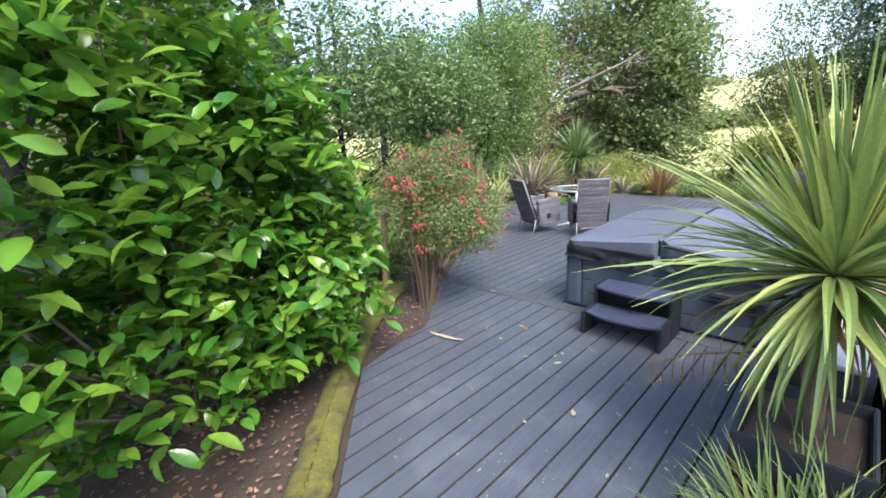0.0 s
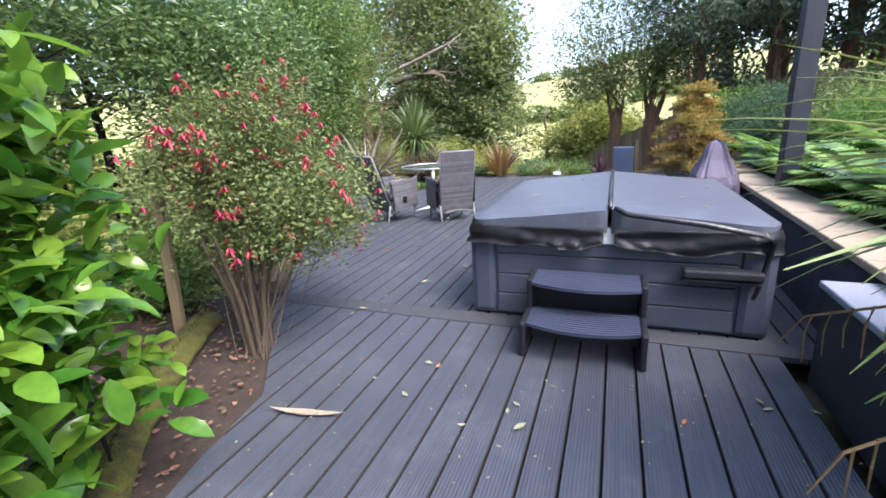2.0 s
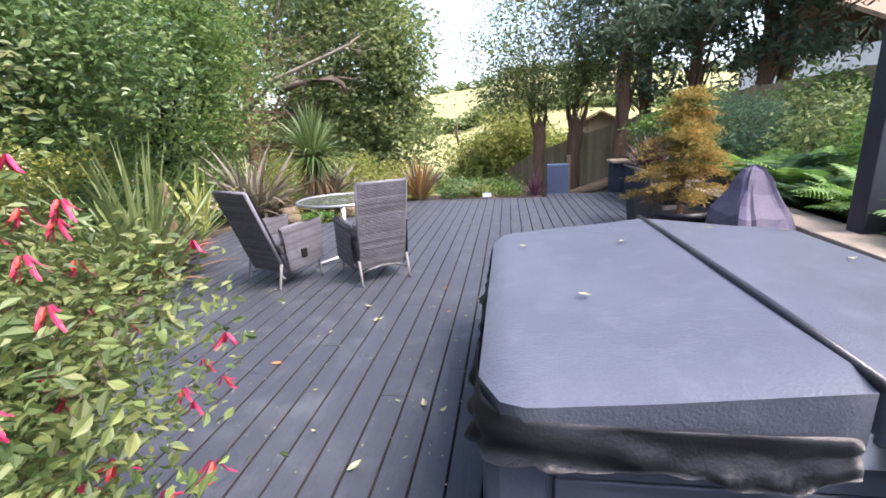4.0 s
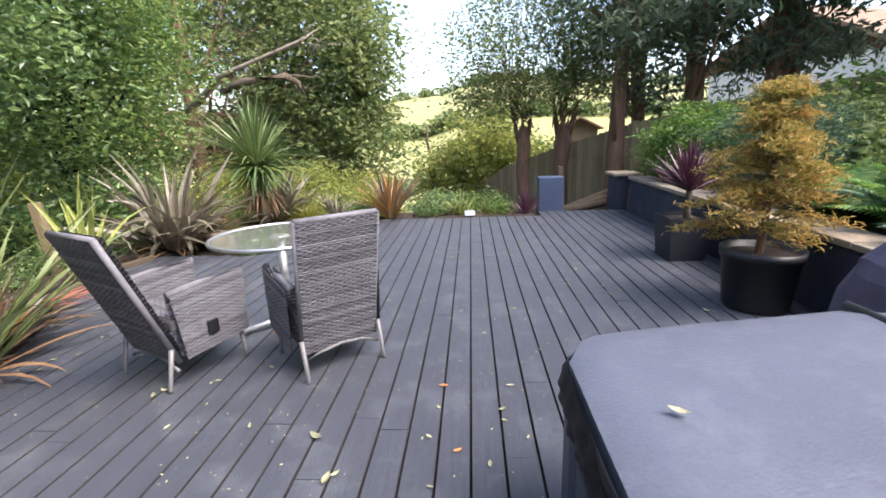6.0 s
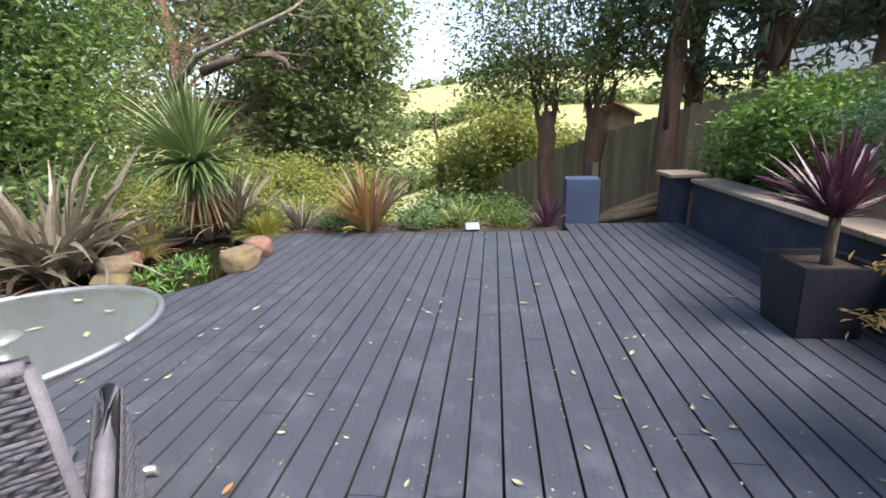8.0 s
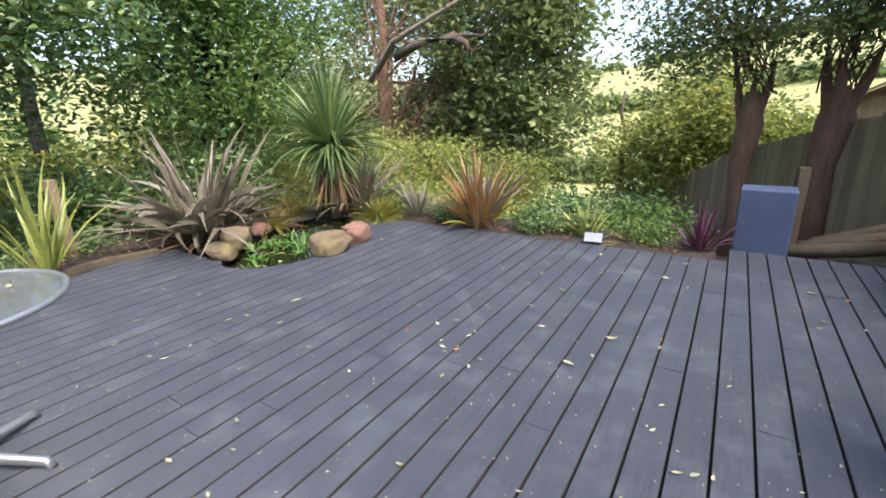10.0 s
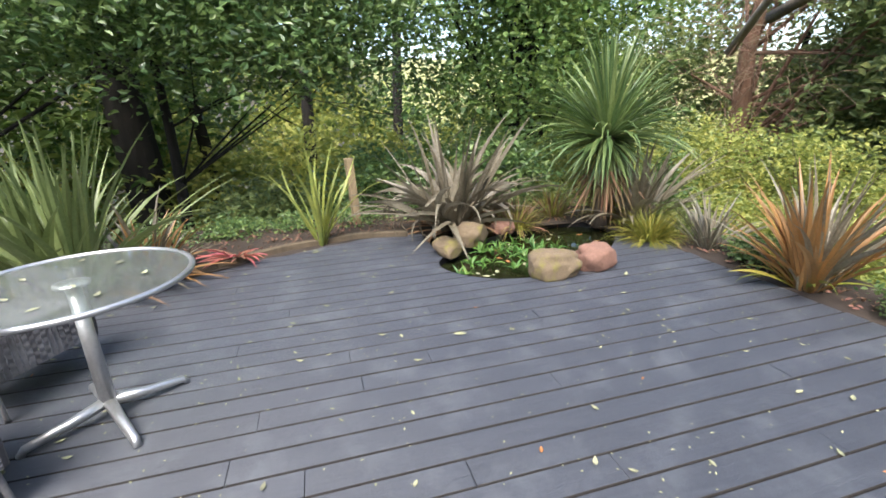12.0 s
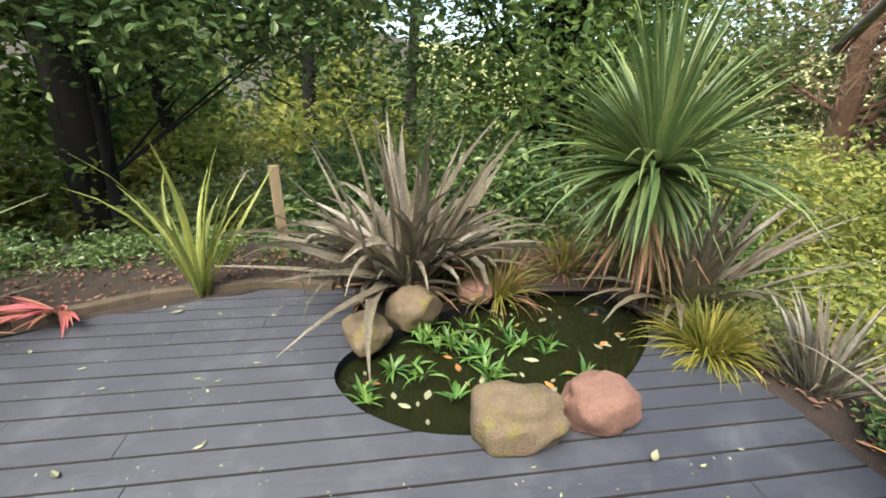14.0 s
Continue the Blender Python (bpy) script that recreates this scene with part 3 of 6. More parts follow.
# mossy edging between the front deck and the bed
rnd = random.Random(5)
bm = bmesh.new()
line = [(-1.55, 1.0), (-2.4, 1.69), (-2.82, 2.07), (-3.38, 2.62), (-3.84, 3.1), (-4.3, 3.75), (-4.62, 4.3)]
fine = []
for (ax, ay), (bx, by) in zip(line, line[1:]):
    fine += [(ax + (bx - ax) * i / 12, ay + (by - ay) * i / 12) for i in range(12)]
tube(bm, [(px, py, 0.0) for px, py in fine], [0.12] * len(fine), 16, 0.0)
for v in bm.verts:
    k = noise.noise(v.co * 9) * 0.02 + noise.noise(v.co * 30) * 0.012
    v.co += Vector((k, k * 0.5, k))
    v.co.z = v.co.z * 0.5 + 0.005
moss = part("edging_log", bm, M_MOSS, smooth=True)
rs = np.random.RandomState(3)
C = []
for px, py in fine:
    for k in range(45):
        a = rs.uniform(-1.4, 1.4)
        C.append((px + 0.12 * math.sin(a) * 0.8, py - 0.12 * math.sin(a) * 0.6, 0.06 * math.cos(a) + 0.006))
v, q = leaves(rs, np.array(C), 0.022, 0.5, 0.2, droop=-0.6)
fast("moss_tufts", v, q, M_MOSS, moss)["kind"] = "stuff"
tagged(moss, "low moss-covered edging log beside the deck", "edging", kind="structure")
bm = bmesh.new()
edge = [(-4.55, 4.95), (-5.4, 6.4), (-6.25, 7.75), (-6.62, 8.55), (-6.97, 9.2), (-7.13, 9.95), (-7.0, 10.5)]
for (ax, ay), (bx, by) in zip(edge, edge[1:]):
    d = math.degrees(math.atan2(by - ay, bx - ax))
    ln = math.hypot(bx - ax, by - ay)
    box(bm, 0, -0.04, -0.15, ln, 0.04, 0.06, 0.01, pose(ax, ay, 0, 0, 0, d))
sleeper = part("timber_edging", bm, M_TIMBER)
tagged(sleeper, "low weathered timber edging along the planting bed", "edging", kind="structure")
bm = bmesh.new()
ring = [(-7.05, 4.95), (-8.2, 6.0), (-8.3, 10.9), (-7.4, 13.4), (-5.9, 13.6), (-1.9, 13.5), (-1.9, 12.88), (-5.85, 12.88), (-6.75, 12.6), (-6.9, 11.0), (-6.9, 10.55), (-7.05, 9.95), (-6.5, 8.5), (-6.1, 7.65), (-4.5, 4.95)]
bm.faces.new([bm.verts.new((px, py, 0.0)) for px, py in ring])
bed = part("planting_bed", bm, M_SOIL)
tagged(bed, "dark soil planting bed strewn with dead leaves", "soil", kind="structure")
bm = bmesh.new()
ring = [(-4.42, 4.92), (-8.2, 5.9), (-8.2, -1.5), (-1.0, -1.5), (-1.3, 1.05), (-2.3, 1.8), (-2.7, 2.17), (-3.26, 2.67), (-3.37, 3.1), (-3.45, 3.58), (-3.87, 4.13), (-4.35, 4.7)]
bm.faces.new([bm.verts.new((px, py, -0.03)) for px, py in ring])
bed2 = part("planting_bed", bm, M_SOIL)
tagged(bed2, "bare brown soil under the laurel", "soil", kind="structure")

# ---- pond ----
pond = thing("pond", -6.0, 11.5, 0, "small dark garden pond sunk in the deck, with a black liner", "pond")
bm = bmesh.new()
bm.faces.new([bm.verts.new((px + 6.0, py - 11.5, 0.012)) for px, py in out])
bmesh.ops.translate(bm, vec=(0, 0, -0.08), verts=bm.verts)
part("water", bm, M_POND, pond)
bm = bmesh.new()
up = [bm.verts.new((px + 6.0, py - 11.5, 0.004)) for px, py in out]
dn = [bm.verts.new((px + 6.0, py - 11.5, -0.3)) for px, py in out]
for i in range(len(out)):
    j = (i + 1) % len(out)
    bm.faces.new((up[i], up[j], dn[j], dn[i]))
bmesh.ops.solidify(bm, geom=bm.faces[:], thickness=0.012)
part("liner", bm, M_POT, pond)


def rock(x, y, sx, sy, sz, mat, label, seed, z=0.0, rz=0):
    bm = bmesh.new()
    bmesh.ops.create_icosphere(bm, subdivisions=4, radius=1)
    for v in bm.verts:
        p = v.co.copy()
        k = 1 + 0.26 * noise.noise(p * 1.3 + Vector((seed * 7.1, 0, 0))) + 0.1 * noise.noise(p * 3.4 + Vector((0, seed, 0))) + 0.035 * noise.noise(p * 11 + Vector((0, 0, seed)))
        p *= k
        p.z = max(p.z, -0.55)
        p = Vector((max(-0.88, min(0.88, p.x)), max(-0.88, min(0.88, p.y)), min(0.85 + 0.1 * noise.noise(p * 3), p.z)))
        v.co = Vector((p.x * sx, p.y * sy, (p.z + 0.55) * sz))
    ob = part("rock", bm, mat, smooth=True)
    ob.matrix_basis = pose(x, y, z, 0, 0, rz)
    return tagged(ob, label, "rock")


rock(-5.33, 11.44, 0.17, 0.24, 0.155, M_ROCK, "tan sandstone boulder with yellow lichen at the pond", 1, 0.0, -8)
rock(-5.38, 11.86, 0.17, 0.2, 0.15, M_ROCKP, "rounded pink granite boulder at the pond's rim", 2, 0.0, 10)
rock(-6.2, 10.76, 0.17, 0.15, 0.11, M_ROCK, "small tan boulder beside the pond", 3, 0.0, 20)
rock(-6.45, 11.08, 0.17, 0.2, 0.16, M_ROCK, "tan flat-topped stone behind the pond", 4, 0.0, 50)
rock(-6.72, 11.55, 0.14, 0.14, 0.1, M_ROCKP, "small pinkish stone at the pond's back", 5, 0.0, 0)

# ---- hot tub ----
tub = thing("hot_tub", -1.755, 5.82, 0, "square blue-grey hot tub under a grey folding cover", "hot tub")
W, D, CH = 0.915, 0.95, 0.6
boxed("cabinet", (-W + 0.03, -D + 0.03, 0.0, W - 0.03, D - 0.03, CH), M_TUB, tub, 0.02)
for sx in (-1, 1):
    for sy in (-1, 1):
        boxed("corner_panel", (sx * W - (0.19 if sx > 0 else 0), sy * D - (0.19 if sy > 0 else 0), 0.0, sx * W + (0.19 if sx < 0 else 0), sy * D + (0.19 if sy < 0 else 0), CH + 0.005), M_TUBC, tub, 0.05)
for s in (-1, 1):
    for k in range(4):
        z0 = 0.03 + k * 0.145
        boxed("side_board", (-W + 0.2, s * (D - 0.02) - 0.012, z0, W - 0.2, s * (D - 0.02) + 0.012, z0 + 0.139), M_TUB, tub, 0.006)
        boxed("side_board", (s * (W - 0.02) - 0.012, -D + 0.2, z0, s * (W - 0.02) + 0.012, D - 0.2, z0 + 0.139), M_TUB, tub, 0.006)
boxed("shell_rim", (-W + 0.03, -D + 0.03, CH, W - 0.03, D - 0.03, CH + 0.06), M_WHITE, tub, 0.025)
for s in (-1, 1):
    # each half of the cover slopes from the fold down to its outer edge
    bm = bmesh.new()
    N, K = 14, 22
    grid = []
    R = 0.17
    for i in range(N + 1):
        u = i / N
        xx = s * (0.012 + u * (W + 0.01 - 0.012))
        row = []
        for j in range(K + 1):
            v = j / K * 2 - 1
            yl = D + 0.03
            dx = max(0, abs(xx) - (W + 0.01 - R))
            yl -= R - math.sqrt(max(0, R * R - dx * dx))
            zt = 0.805 - 0.09 * u
            e = max(max(0, abs(v) - 0.93) / 0.07, max(0, u - 0.94) / 0.06)
            zt -= 0.025 * e * e
            zt += 0.004 * noise.noise((xx * 3, v * 3, 0.3)) - 0.006 * (1 - e) * math.exp(-((u - 0.5) / 0.3) ** 2)
            row.append(bm.verts.new((xx, v * yl, zt)))
        grid.append(row)
    for i in range(N):
        for j in range(K):
            bm.faces.new((grid[i][j], grid[i + 1][j], grid[i + 1][j + 1], grid[i][j + 1]))
    rim = [e for e in bm.edges if len(e.link_faces) == 1]
    ex = bmesh.ops.extrude_edge_only(bm, edges=rim)
    for v in [w for w in ex["geom"] if isinstance(w, bmesh.types.BMVert)]:
        v.co.z = 0.64
    for e in rim:
        e.smooth = False
    part("cover_half", bm, M_VINYL, tub, "grey marbled vinyl cover half" if s > 0 else "", True)
    # hanging skirt with loose folds
    path = [(s * 0.03, -D - 0.036), (s * (W + 0.015 - R), -D - 0.036)]
    path += [(s * (W + 0.015 - R + R * math.sin(t)), -(D + 0.036 - R + R * math.cos(t))) for t in (0.4, 0.8, 1.2)]
    path += [(s * (W + 0.015), -D - 0.036 + R), (s * (W + 0.015), D + 0.036 - R)]
    path += [(s * (W + 0.015 - R + R * math.sin(t)), (D + 0.036 - R + R * math.cos(t))) for t in (1.2, 0.8, 0.4)]
    path += [(s * (W + 0.015 - R), D + 0.036), (s * 0.03, D + 0.036)]
    dense = []
    for (ax, ay), (bx, by) in zip(path, path[1:]):
        n = max(1, int(math.hypot(bx - ax, by - ay) / 0.025))
        dense += [(ax + (bx - ax) * i / n, ay + (by - ay) * i / n) for i in range(n)]
    dense.append(path[-1])
    bm = bmesh.new()
    rows = []
    for i, (px, py) in enumerate(dense):
        nrm = Vector((px, py)).normalized()
        col = []
        for k in range(9):
            h = k / 8
            w = 0.022 * h + 0.032 * h * (abs(noise.noise((i * 0.23, k * 0.3, s * 3.0))) * 2 - 0.25)
            w += 0.009 * math.sin(h * 8 + i * 0.16 + 2 * noise.noise((i * 0.1, 0, s)))
            drop = 0.125 + 0.05 * noise.noise((i * 0.09, 5.0, s)) - 0.035 * max(0, 1 - i / 5)
            col.append(bm.verts.new((px + nrm.x * w, py + nrm.y * w, 0.668 - 0.008 * h - drop * h)))
        rows.append(col)
    for a, b in zip(rows, rows[1:]):
        for k in range(8):
            bm.faces.new((a[k], b[k], b[k + 1], a[k + 1]))
    bmesh.ops.solidify(bm, geom=bm.faces[:], thickness=0.006)
    part("skirt", bm, M_SKIRT, tub, "loose black vinyl skirt", True)
bm = bmesh.new()
tube(bm, [(-0.0, -D - 0.03, 0.8), (0, -0.5, 0.81), (0, 0.5, 0.81), (0, D + 0.03, 0.8)], [0.015] * 4, 10)
part("fold_seam", bm, M_SKIRT, tub, "", True)
bm = bmesh.new()
tube(bm, [(0.03, -D - 0.02, 0.795), (0.1, -D - 0.065, 0.765), (0.5, -D - 0.09, 0.72), (0.78, -D - 0.08, 0.67), (0.85, -D - 0.05, 0.62), (0.82, -D - 0.05, 0.42), (0.79, -D - 0.05, 0.28)], [0.016, 0.018, 0.018, 0.018, 0.018, 0.015, 0.012], 8)
part("strap", bm, M_SKIRT, tub, "slack black tie strap", True)
boxed("seam_patch", (-0.05, -D - 0.012, 0.56, 0.07, -D + 0.0, 0.66), M_WHITE, tub, 0.004, "torn pale patch of foam")
boxed("side_handle", (0.42, -D - 0.1, 0.4, 0.82, -D - 0.01, 0.45), M_SKIRT, tub, 0.012, "black plastic bracket")
boxed("side_handle", (0.42, -D - 0.07, 0.36, 0.82, -D - 0.01, 0.385), M_SKIRT, tub, 0.008)

# ---- tub steps ----
ts = thing("tub_steps", -1.873, 4.61, 0, "dark blue ribbed plastic two-tread steps against the tub", "steps")


def tread(z, y0, y1, w, name):
    """A ribbed tread whose front edge bows outwards."""
    bm = bmesh.new()
    for r in range(11):
        f0, f1 = r / 11, (r + 0.72) / 11
        prev = None
        for i in range(13):
            u = i / 12 * 2 - 1
            bow = 0.07 * (1 - u * u)
            ya, yb = y1 + (y0 - bow - y1) * f0, y1 + (y0 - bow - y1) * f1
            cur = [bm.verts.new(c) for c in ((u * w, ya, z), (u * w, yb, z), (u * w, yb, z - 0.02), (u * w, ya, z - 0.02))]
            if prev:
                for k in range(4):
                    bm.faces.new((prev[k], prev[(k + 1) % 4], cur[(k + 1) % 4], cur[k]))
            prev = cur
    return part(name, bm, M_STEP, ts)


tread(0.205, -0.25, -0.01, 0.308, "tread")
tread(0.385, -0.06, 0.2, 0.308, "tread")
for s in (-1, 1):
    boxed("side_panel", (s * 0.325 - 0.018, -0.28, 0, s * 0.325 + 0.018, -0.03, 0.215), M_STEPD, ts, 0.012)
    boxed("side_panel", (s * 0.325 - 0.018, -0.03, 0, s * 0.325 + 0.018, 0.21, 0.395), M_STEPD, ts, 0.012)
boxed("riser", (-0.31, 0.12, 0.16, 0.31, 0.14, 0.365), M_STEPD, ts, 0.004)
boxed("riser", (-0.31, -0.08, 0.04, 0.31, -0.06, 0.185), M_STEPD, ts, 0.004)

# ---- wicker chairs ----


def weave(parent, name, quad, rows, cols, lift=0.0055, mat=None, label=""):
    """Flat strands woven over stakes across the patch with corners quad (lower left, lower right, upper right, upper left)."""
    a, b, c, d = [np.array(p, float) for p in quad]
    V, Q = [], []
    nrm = np.cross(b - a, d - a)
    nrm /= np.linalg.norm(nrm)
    seg = cols * 2
    t = np.linspace(0, 1, seg + 1)[:, None]
    for r in range(rows):
        v0, v1 = (r + 0.06) / rows, (r + 0.94) / rows
        w = (np.sin(np.linspace(0, cols * math.pi, seg + 1) + (r % 2) * math.pi) * lift * (0.35 if r % 6 > 3 else 1.0))[:, None] + (0.007 if r % 6 > 3 else 0.004)
        ends = []
        for v, k in ((v0, 0.35), ((v0 + v1) / 2, 1.0), (v1, 0.35)):
            l, rr = a + (d - a) * v, b + (c - b) * v
            ends.append(l + (rr - l) * t + nrm * (w * k))
        o = len(V) * 3 * (seg + 1)
        V.append(np.stack(ends, 1).reshape(-1, 3))
        for s in range(seg):
            p = o + 3 * s
            Q += [(p, p + 3, p + 4, p + 1), (p + 1, p + 4, p + 5, p + 2)]
    return fast(name, np.concatenate(V), Q, mat or M_RATTAN, parent, label, smooth=True)


def slab(name, quad, thick, mat, parent):
    bm = bmesh.new()
    bm.faces.new([bm.verts.new(p) for p in quad])
    bmesh.ops.solidify(bm, geom=bm.faces[:], thickness=thick)
    return part(name, bm, mat, parent)


def flip(q):
    return [q[1], q[0], q[3], q[2]]


def wicker_chair(name, label, top=(-0.38, 0.99)):
    """Seat faces +y; the tall back is at -y and leans back."""
    ch = thing(name, 0, 0, 0, label, "chair", "wicker chairs round the table")
    bl, br, tr, tl = (-0.235, -0.2, 0.15), (0.235, -0.2, 0.15), (0.245, *top), (-0.245, *top)
    back = slab("backrest", [bl, br, tr, tl], 0.045, M_RATDARK, ch)
    weave(back, "weave", [bl, br, tr, tl], 64, 17)
    q = [(p[0], p[1] + 0.06, p[2] + 0.01) for p in (bl, br, tr, tl)]
    weave(back, "weave", flip(q), 64, 17)
    bm = bmesh.new()
    for pts in ([bl, tl], [tl, tr], [tr, br]):
        tube(bm, [Vector(p) + Vector((0, 0.02, 0)) for p in pts], [0.018] * 2, 8)
    part("back_frame", bm, M_RATTAN, ch, smooth=True)
    bm = bmesh.new()
    tube(bm, [(-0.25, -0.2, 0.1), (-0.14, -0.2, 0.145), (0, -0.2, 0.16), (0.14, -0.2, 0.145), (0.25, -0.2, 0.1)], [0.012] * 5, 8)
    part("stretcher", bm, M_LEG, ch, smooth=True)
    seat = boxed("seat", (-0.26, -0.2, 0.34, 0.26, 0.25, 0.42), M_RATDARK, ch, 0.02)
    weave(seat, "weave", [(-0.25, -0.19, 0.424), (0.25, -0.19, 0.424), (0.25, 0.24, 0.424), (-0.25, 0.24, 0.424)], 26, 16, 0.004)
    weave(seat, "weave", [(-0.26, 0.255, 0.2), (-0.26, 0.255, 0.42), (0.26, 0.255, 0.42), (0.26, 0.255, 0.2)][::-1], 18, 10)
    for s in (-1, 1):
        x0 = s * 0.29
        lo = [(x0, -0.16, 0.17), (x0, 0.25, 0.2), (x0, 0.27, 0.61), (x0, -0.2, 0.57)]
        arm = slab("armrest", lo if s > 0 else flip(lo), 0.05, M_RATDARK, ch)
        qo = [(x0 + s * 0.004, p[1], p[2]) for p in lo]
        qi = [(x0 - s * 0.055, p[1], p[2]) for p in lo]
        weave(arm, "weave", qo if s > 0 else flip(qo), 36, 18)
        weave(arm, "weave", flip(qi) if s > 0 else qi, 36, 18)
        bm = bmesh.new()
        tube(bm, [(x0 - s * 0.025, -0.2, 0.572), (x0 - s * 0.025, 0.0, 0.59), (x0 - s * 0.025, 0.27, 0.612), (x0 - s * 0.025, 0.25, 0.2)], [0.024, 0.024, 0.024, 0.022], 8)
        part("arm_roll", bm, M_RATTAN, ch, smooth=True)
        for yy, dy in ((-0.22, -0.05), (0.22, 0.02)):
            bm = bmesh.new()
            tube(bm, [(s * 0.25, yy, 0.25), (s * 0.25, yy + dy, 0.02), (s * 0.25, yy + dy, 0.0)], [0.016, 0.012, 0.015], 8)
            part("leg", bm, M_LEG, ch, "grey metal leg", True)
    boxed("recliner_catch", (0.298, -0.02, 0.27, 0.315, 0.05, 0.36), M_BLACK, ch, 0.008, "black plastic recliner catch")
    return ch


c1 = wicker_chair("wicker_chair", "grey woven rattan garden armchair, its back reclined", (-0.49, 0.95))
c1.matrix_basis = pose(-4.84, 7.89, 0, 0, 0, -26)
c2 = wicker_chair("wicker_chair", "grey woven rattan high-backed garden armchair, back upright", (-0.34, 0.97))
c2.matrix_basis = pose(-3.93, 8.0, 0, 0, 0, 40)

# ---- glass table ----
tb = thing("glass_table", -4.4, 8.49, 0, "round glass-topped garden table on a metal pedestal", "table")
bm = bmesh.new()
bmesh.ops.create_cone(bm, cap_ends=True, segments=64, radius1=0.475, radius2=0.475, depth=0.008)
bmesh.ops.translate(bm, vec=(0, 0, 0.716), verts=bm.verts)
tt = part("tabletop", bm, M_GLASS, tb, "clear glass top")
tt.visible_shadow = False
bm = bmesh.new()
tube(bm, [(0.48 * math.cos(t), 0.48 * math.sin(t), 0.714) for t in [2 * math.pi * i / 64 for i in range(65)]], [0.014] * 65, 8)
part("rim", bm, M_METAL, tb, "brushed metal rim", True)
bm = bmesh.new()
tube(bm, [(0, 0, 0.08), (0, 0, 0.7)], [0.035, 0.03], 16)
bmesh.ops.create_cone(bm, cap_ends=True, segments=24, radius1=0.07, radius2=0.07, depth=0.012, matrix=Matrix.Translation((0, 0, 0.702)))
part("pedestal", bm, M_METAL, tb, "", True)
for k in range(4):
    a = radians(35 + 90 * k)
    bm = bmesh.new()
    tube(bm, [(0, 0, 0.09), (0.16 * math.cos(a), 0.16 * math.sin(a), 0.055), (0.33 * math.cos(a), 0.33 * math.sin(a), 0.03), (0.35 * math.cos(a), 0.35 * math.sin(a), 0.0)], [0.03, 0.024, 0.02, 0.018], 8)
    part("foot", bm, M_METAL, tb, "", True)

# ---- planters by the front deck ----


def planter(name, x, y, w, d, h, mat, label, fill=0.05, taper=0.0, rim=0.02, rz=0.0, z=0.0):
    p = thing(name, x, y, z, label, "planter", rz=rz)
    bm = bmesh.new()
    lo = [(-w / 2 + taper, -d / 2 + taper, 0), (w / 2 - taper, -d / 2 + taper, 0), (w / 2 - taper, d / 2 - taper, 0), (-w / 2 + taper, d / 2 - taper, 0)]
    hi = [(-w / 2, -d / 2, h), (w / 2, -d / 2, h), (w / 2, d / 2, h), (-w / 2, d / 2, h)]
    inn = [(c[0] * (1 - 2 * rim / w), c[1] * (1 - 2 * rim / d), h) for c in hi]
    bot = [(c[0] * 0.95, c[1] * 0.95, h - fill - 0.05) for c in inn]
    rings = [[bm.verts.new(c) for c in r] for r in (lo, hi, inn, bot)]
    bm.faces.new(rings[0][::-1])
    for r0, r1 in zip(rings, rings[1:]):
        for k in range(4):
            bm.faces.new((r0[k], r0[(k + 1) % 4], r1[(k + 1) % 4], r1[k]))
    es = [e for e in bm.edges if e.calc_length() > h * 0.6]
    bmesh.ops.bevel(bm, geom=es, offset=0.006, segments=2, affect='EDGES')
    part("body", bm, mat, p)
    boxed("soil", (-w / 2 + rim + 0.008, -d / 2 + rim + 0.008, h - fill - 0.04, w / 2 - rim - 0.008, d / 2 - rim - 0.008, h - fill), M_SOIL, p, 0.01)
    return p


lid = thing("storage_box", -0.5, 4.1, 0, "dark square garden box with a flat grey lid", "box")
boxed("body", (-0.29, -0.36, 0, 0.12, 0.36, 0.5), M_SLATE, lid, 0.01)
boxed("lid", (-0.31, -0.38, 0.5, 0.125, 0.38, 0.535), M_GREYTOP, lid, 0.01, "flat pale grey lid")
planter("palm_planter", -0.57, 3.32, 0.5, 0.62, 0.4, M_SLATE, "dark slate trough planter with grey rim", 0.06)


def strap_clump(name, x, y, z, label, sets, category="plant", seed=1, extra=None):
    """sets: (material, part name, kwargs for straps, offset z); broad leaves are parts one by one."""
    root = thing(name, x, y, z, label, category)
    rs = np.random.RandomState(seed)
    for mat, pn, kw, oz in sets:
        single = kw["width"] >= 0.045
        for k in range(kw["n"] if single else 1):
            v, q = at(straps(rs, **(dict(kw, n=1) if single else kw)), 0, 0, oz)
            fast("leaf" if single else pn, v, q, mat, root)
    if extra:
        extra(root, rs)
    return root


def stem_part(root, rs, h, r, mat=None, bend=0.0):
    bm = bmesh.new()
    tube(bm, [(bend * t * t, 0, h * t - 0.03) for t in (0, 0.3, 0.6, 1.0)], [r * 1.15, r, r * 0.95, r * 0.9], 9, 0.1, random.Random(3))
    part("trunk", bm, mat or M_BARK, root, smooth=True)


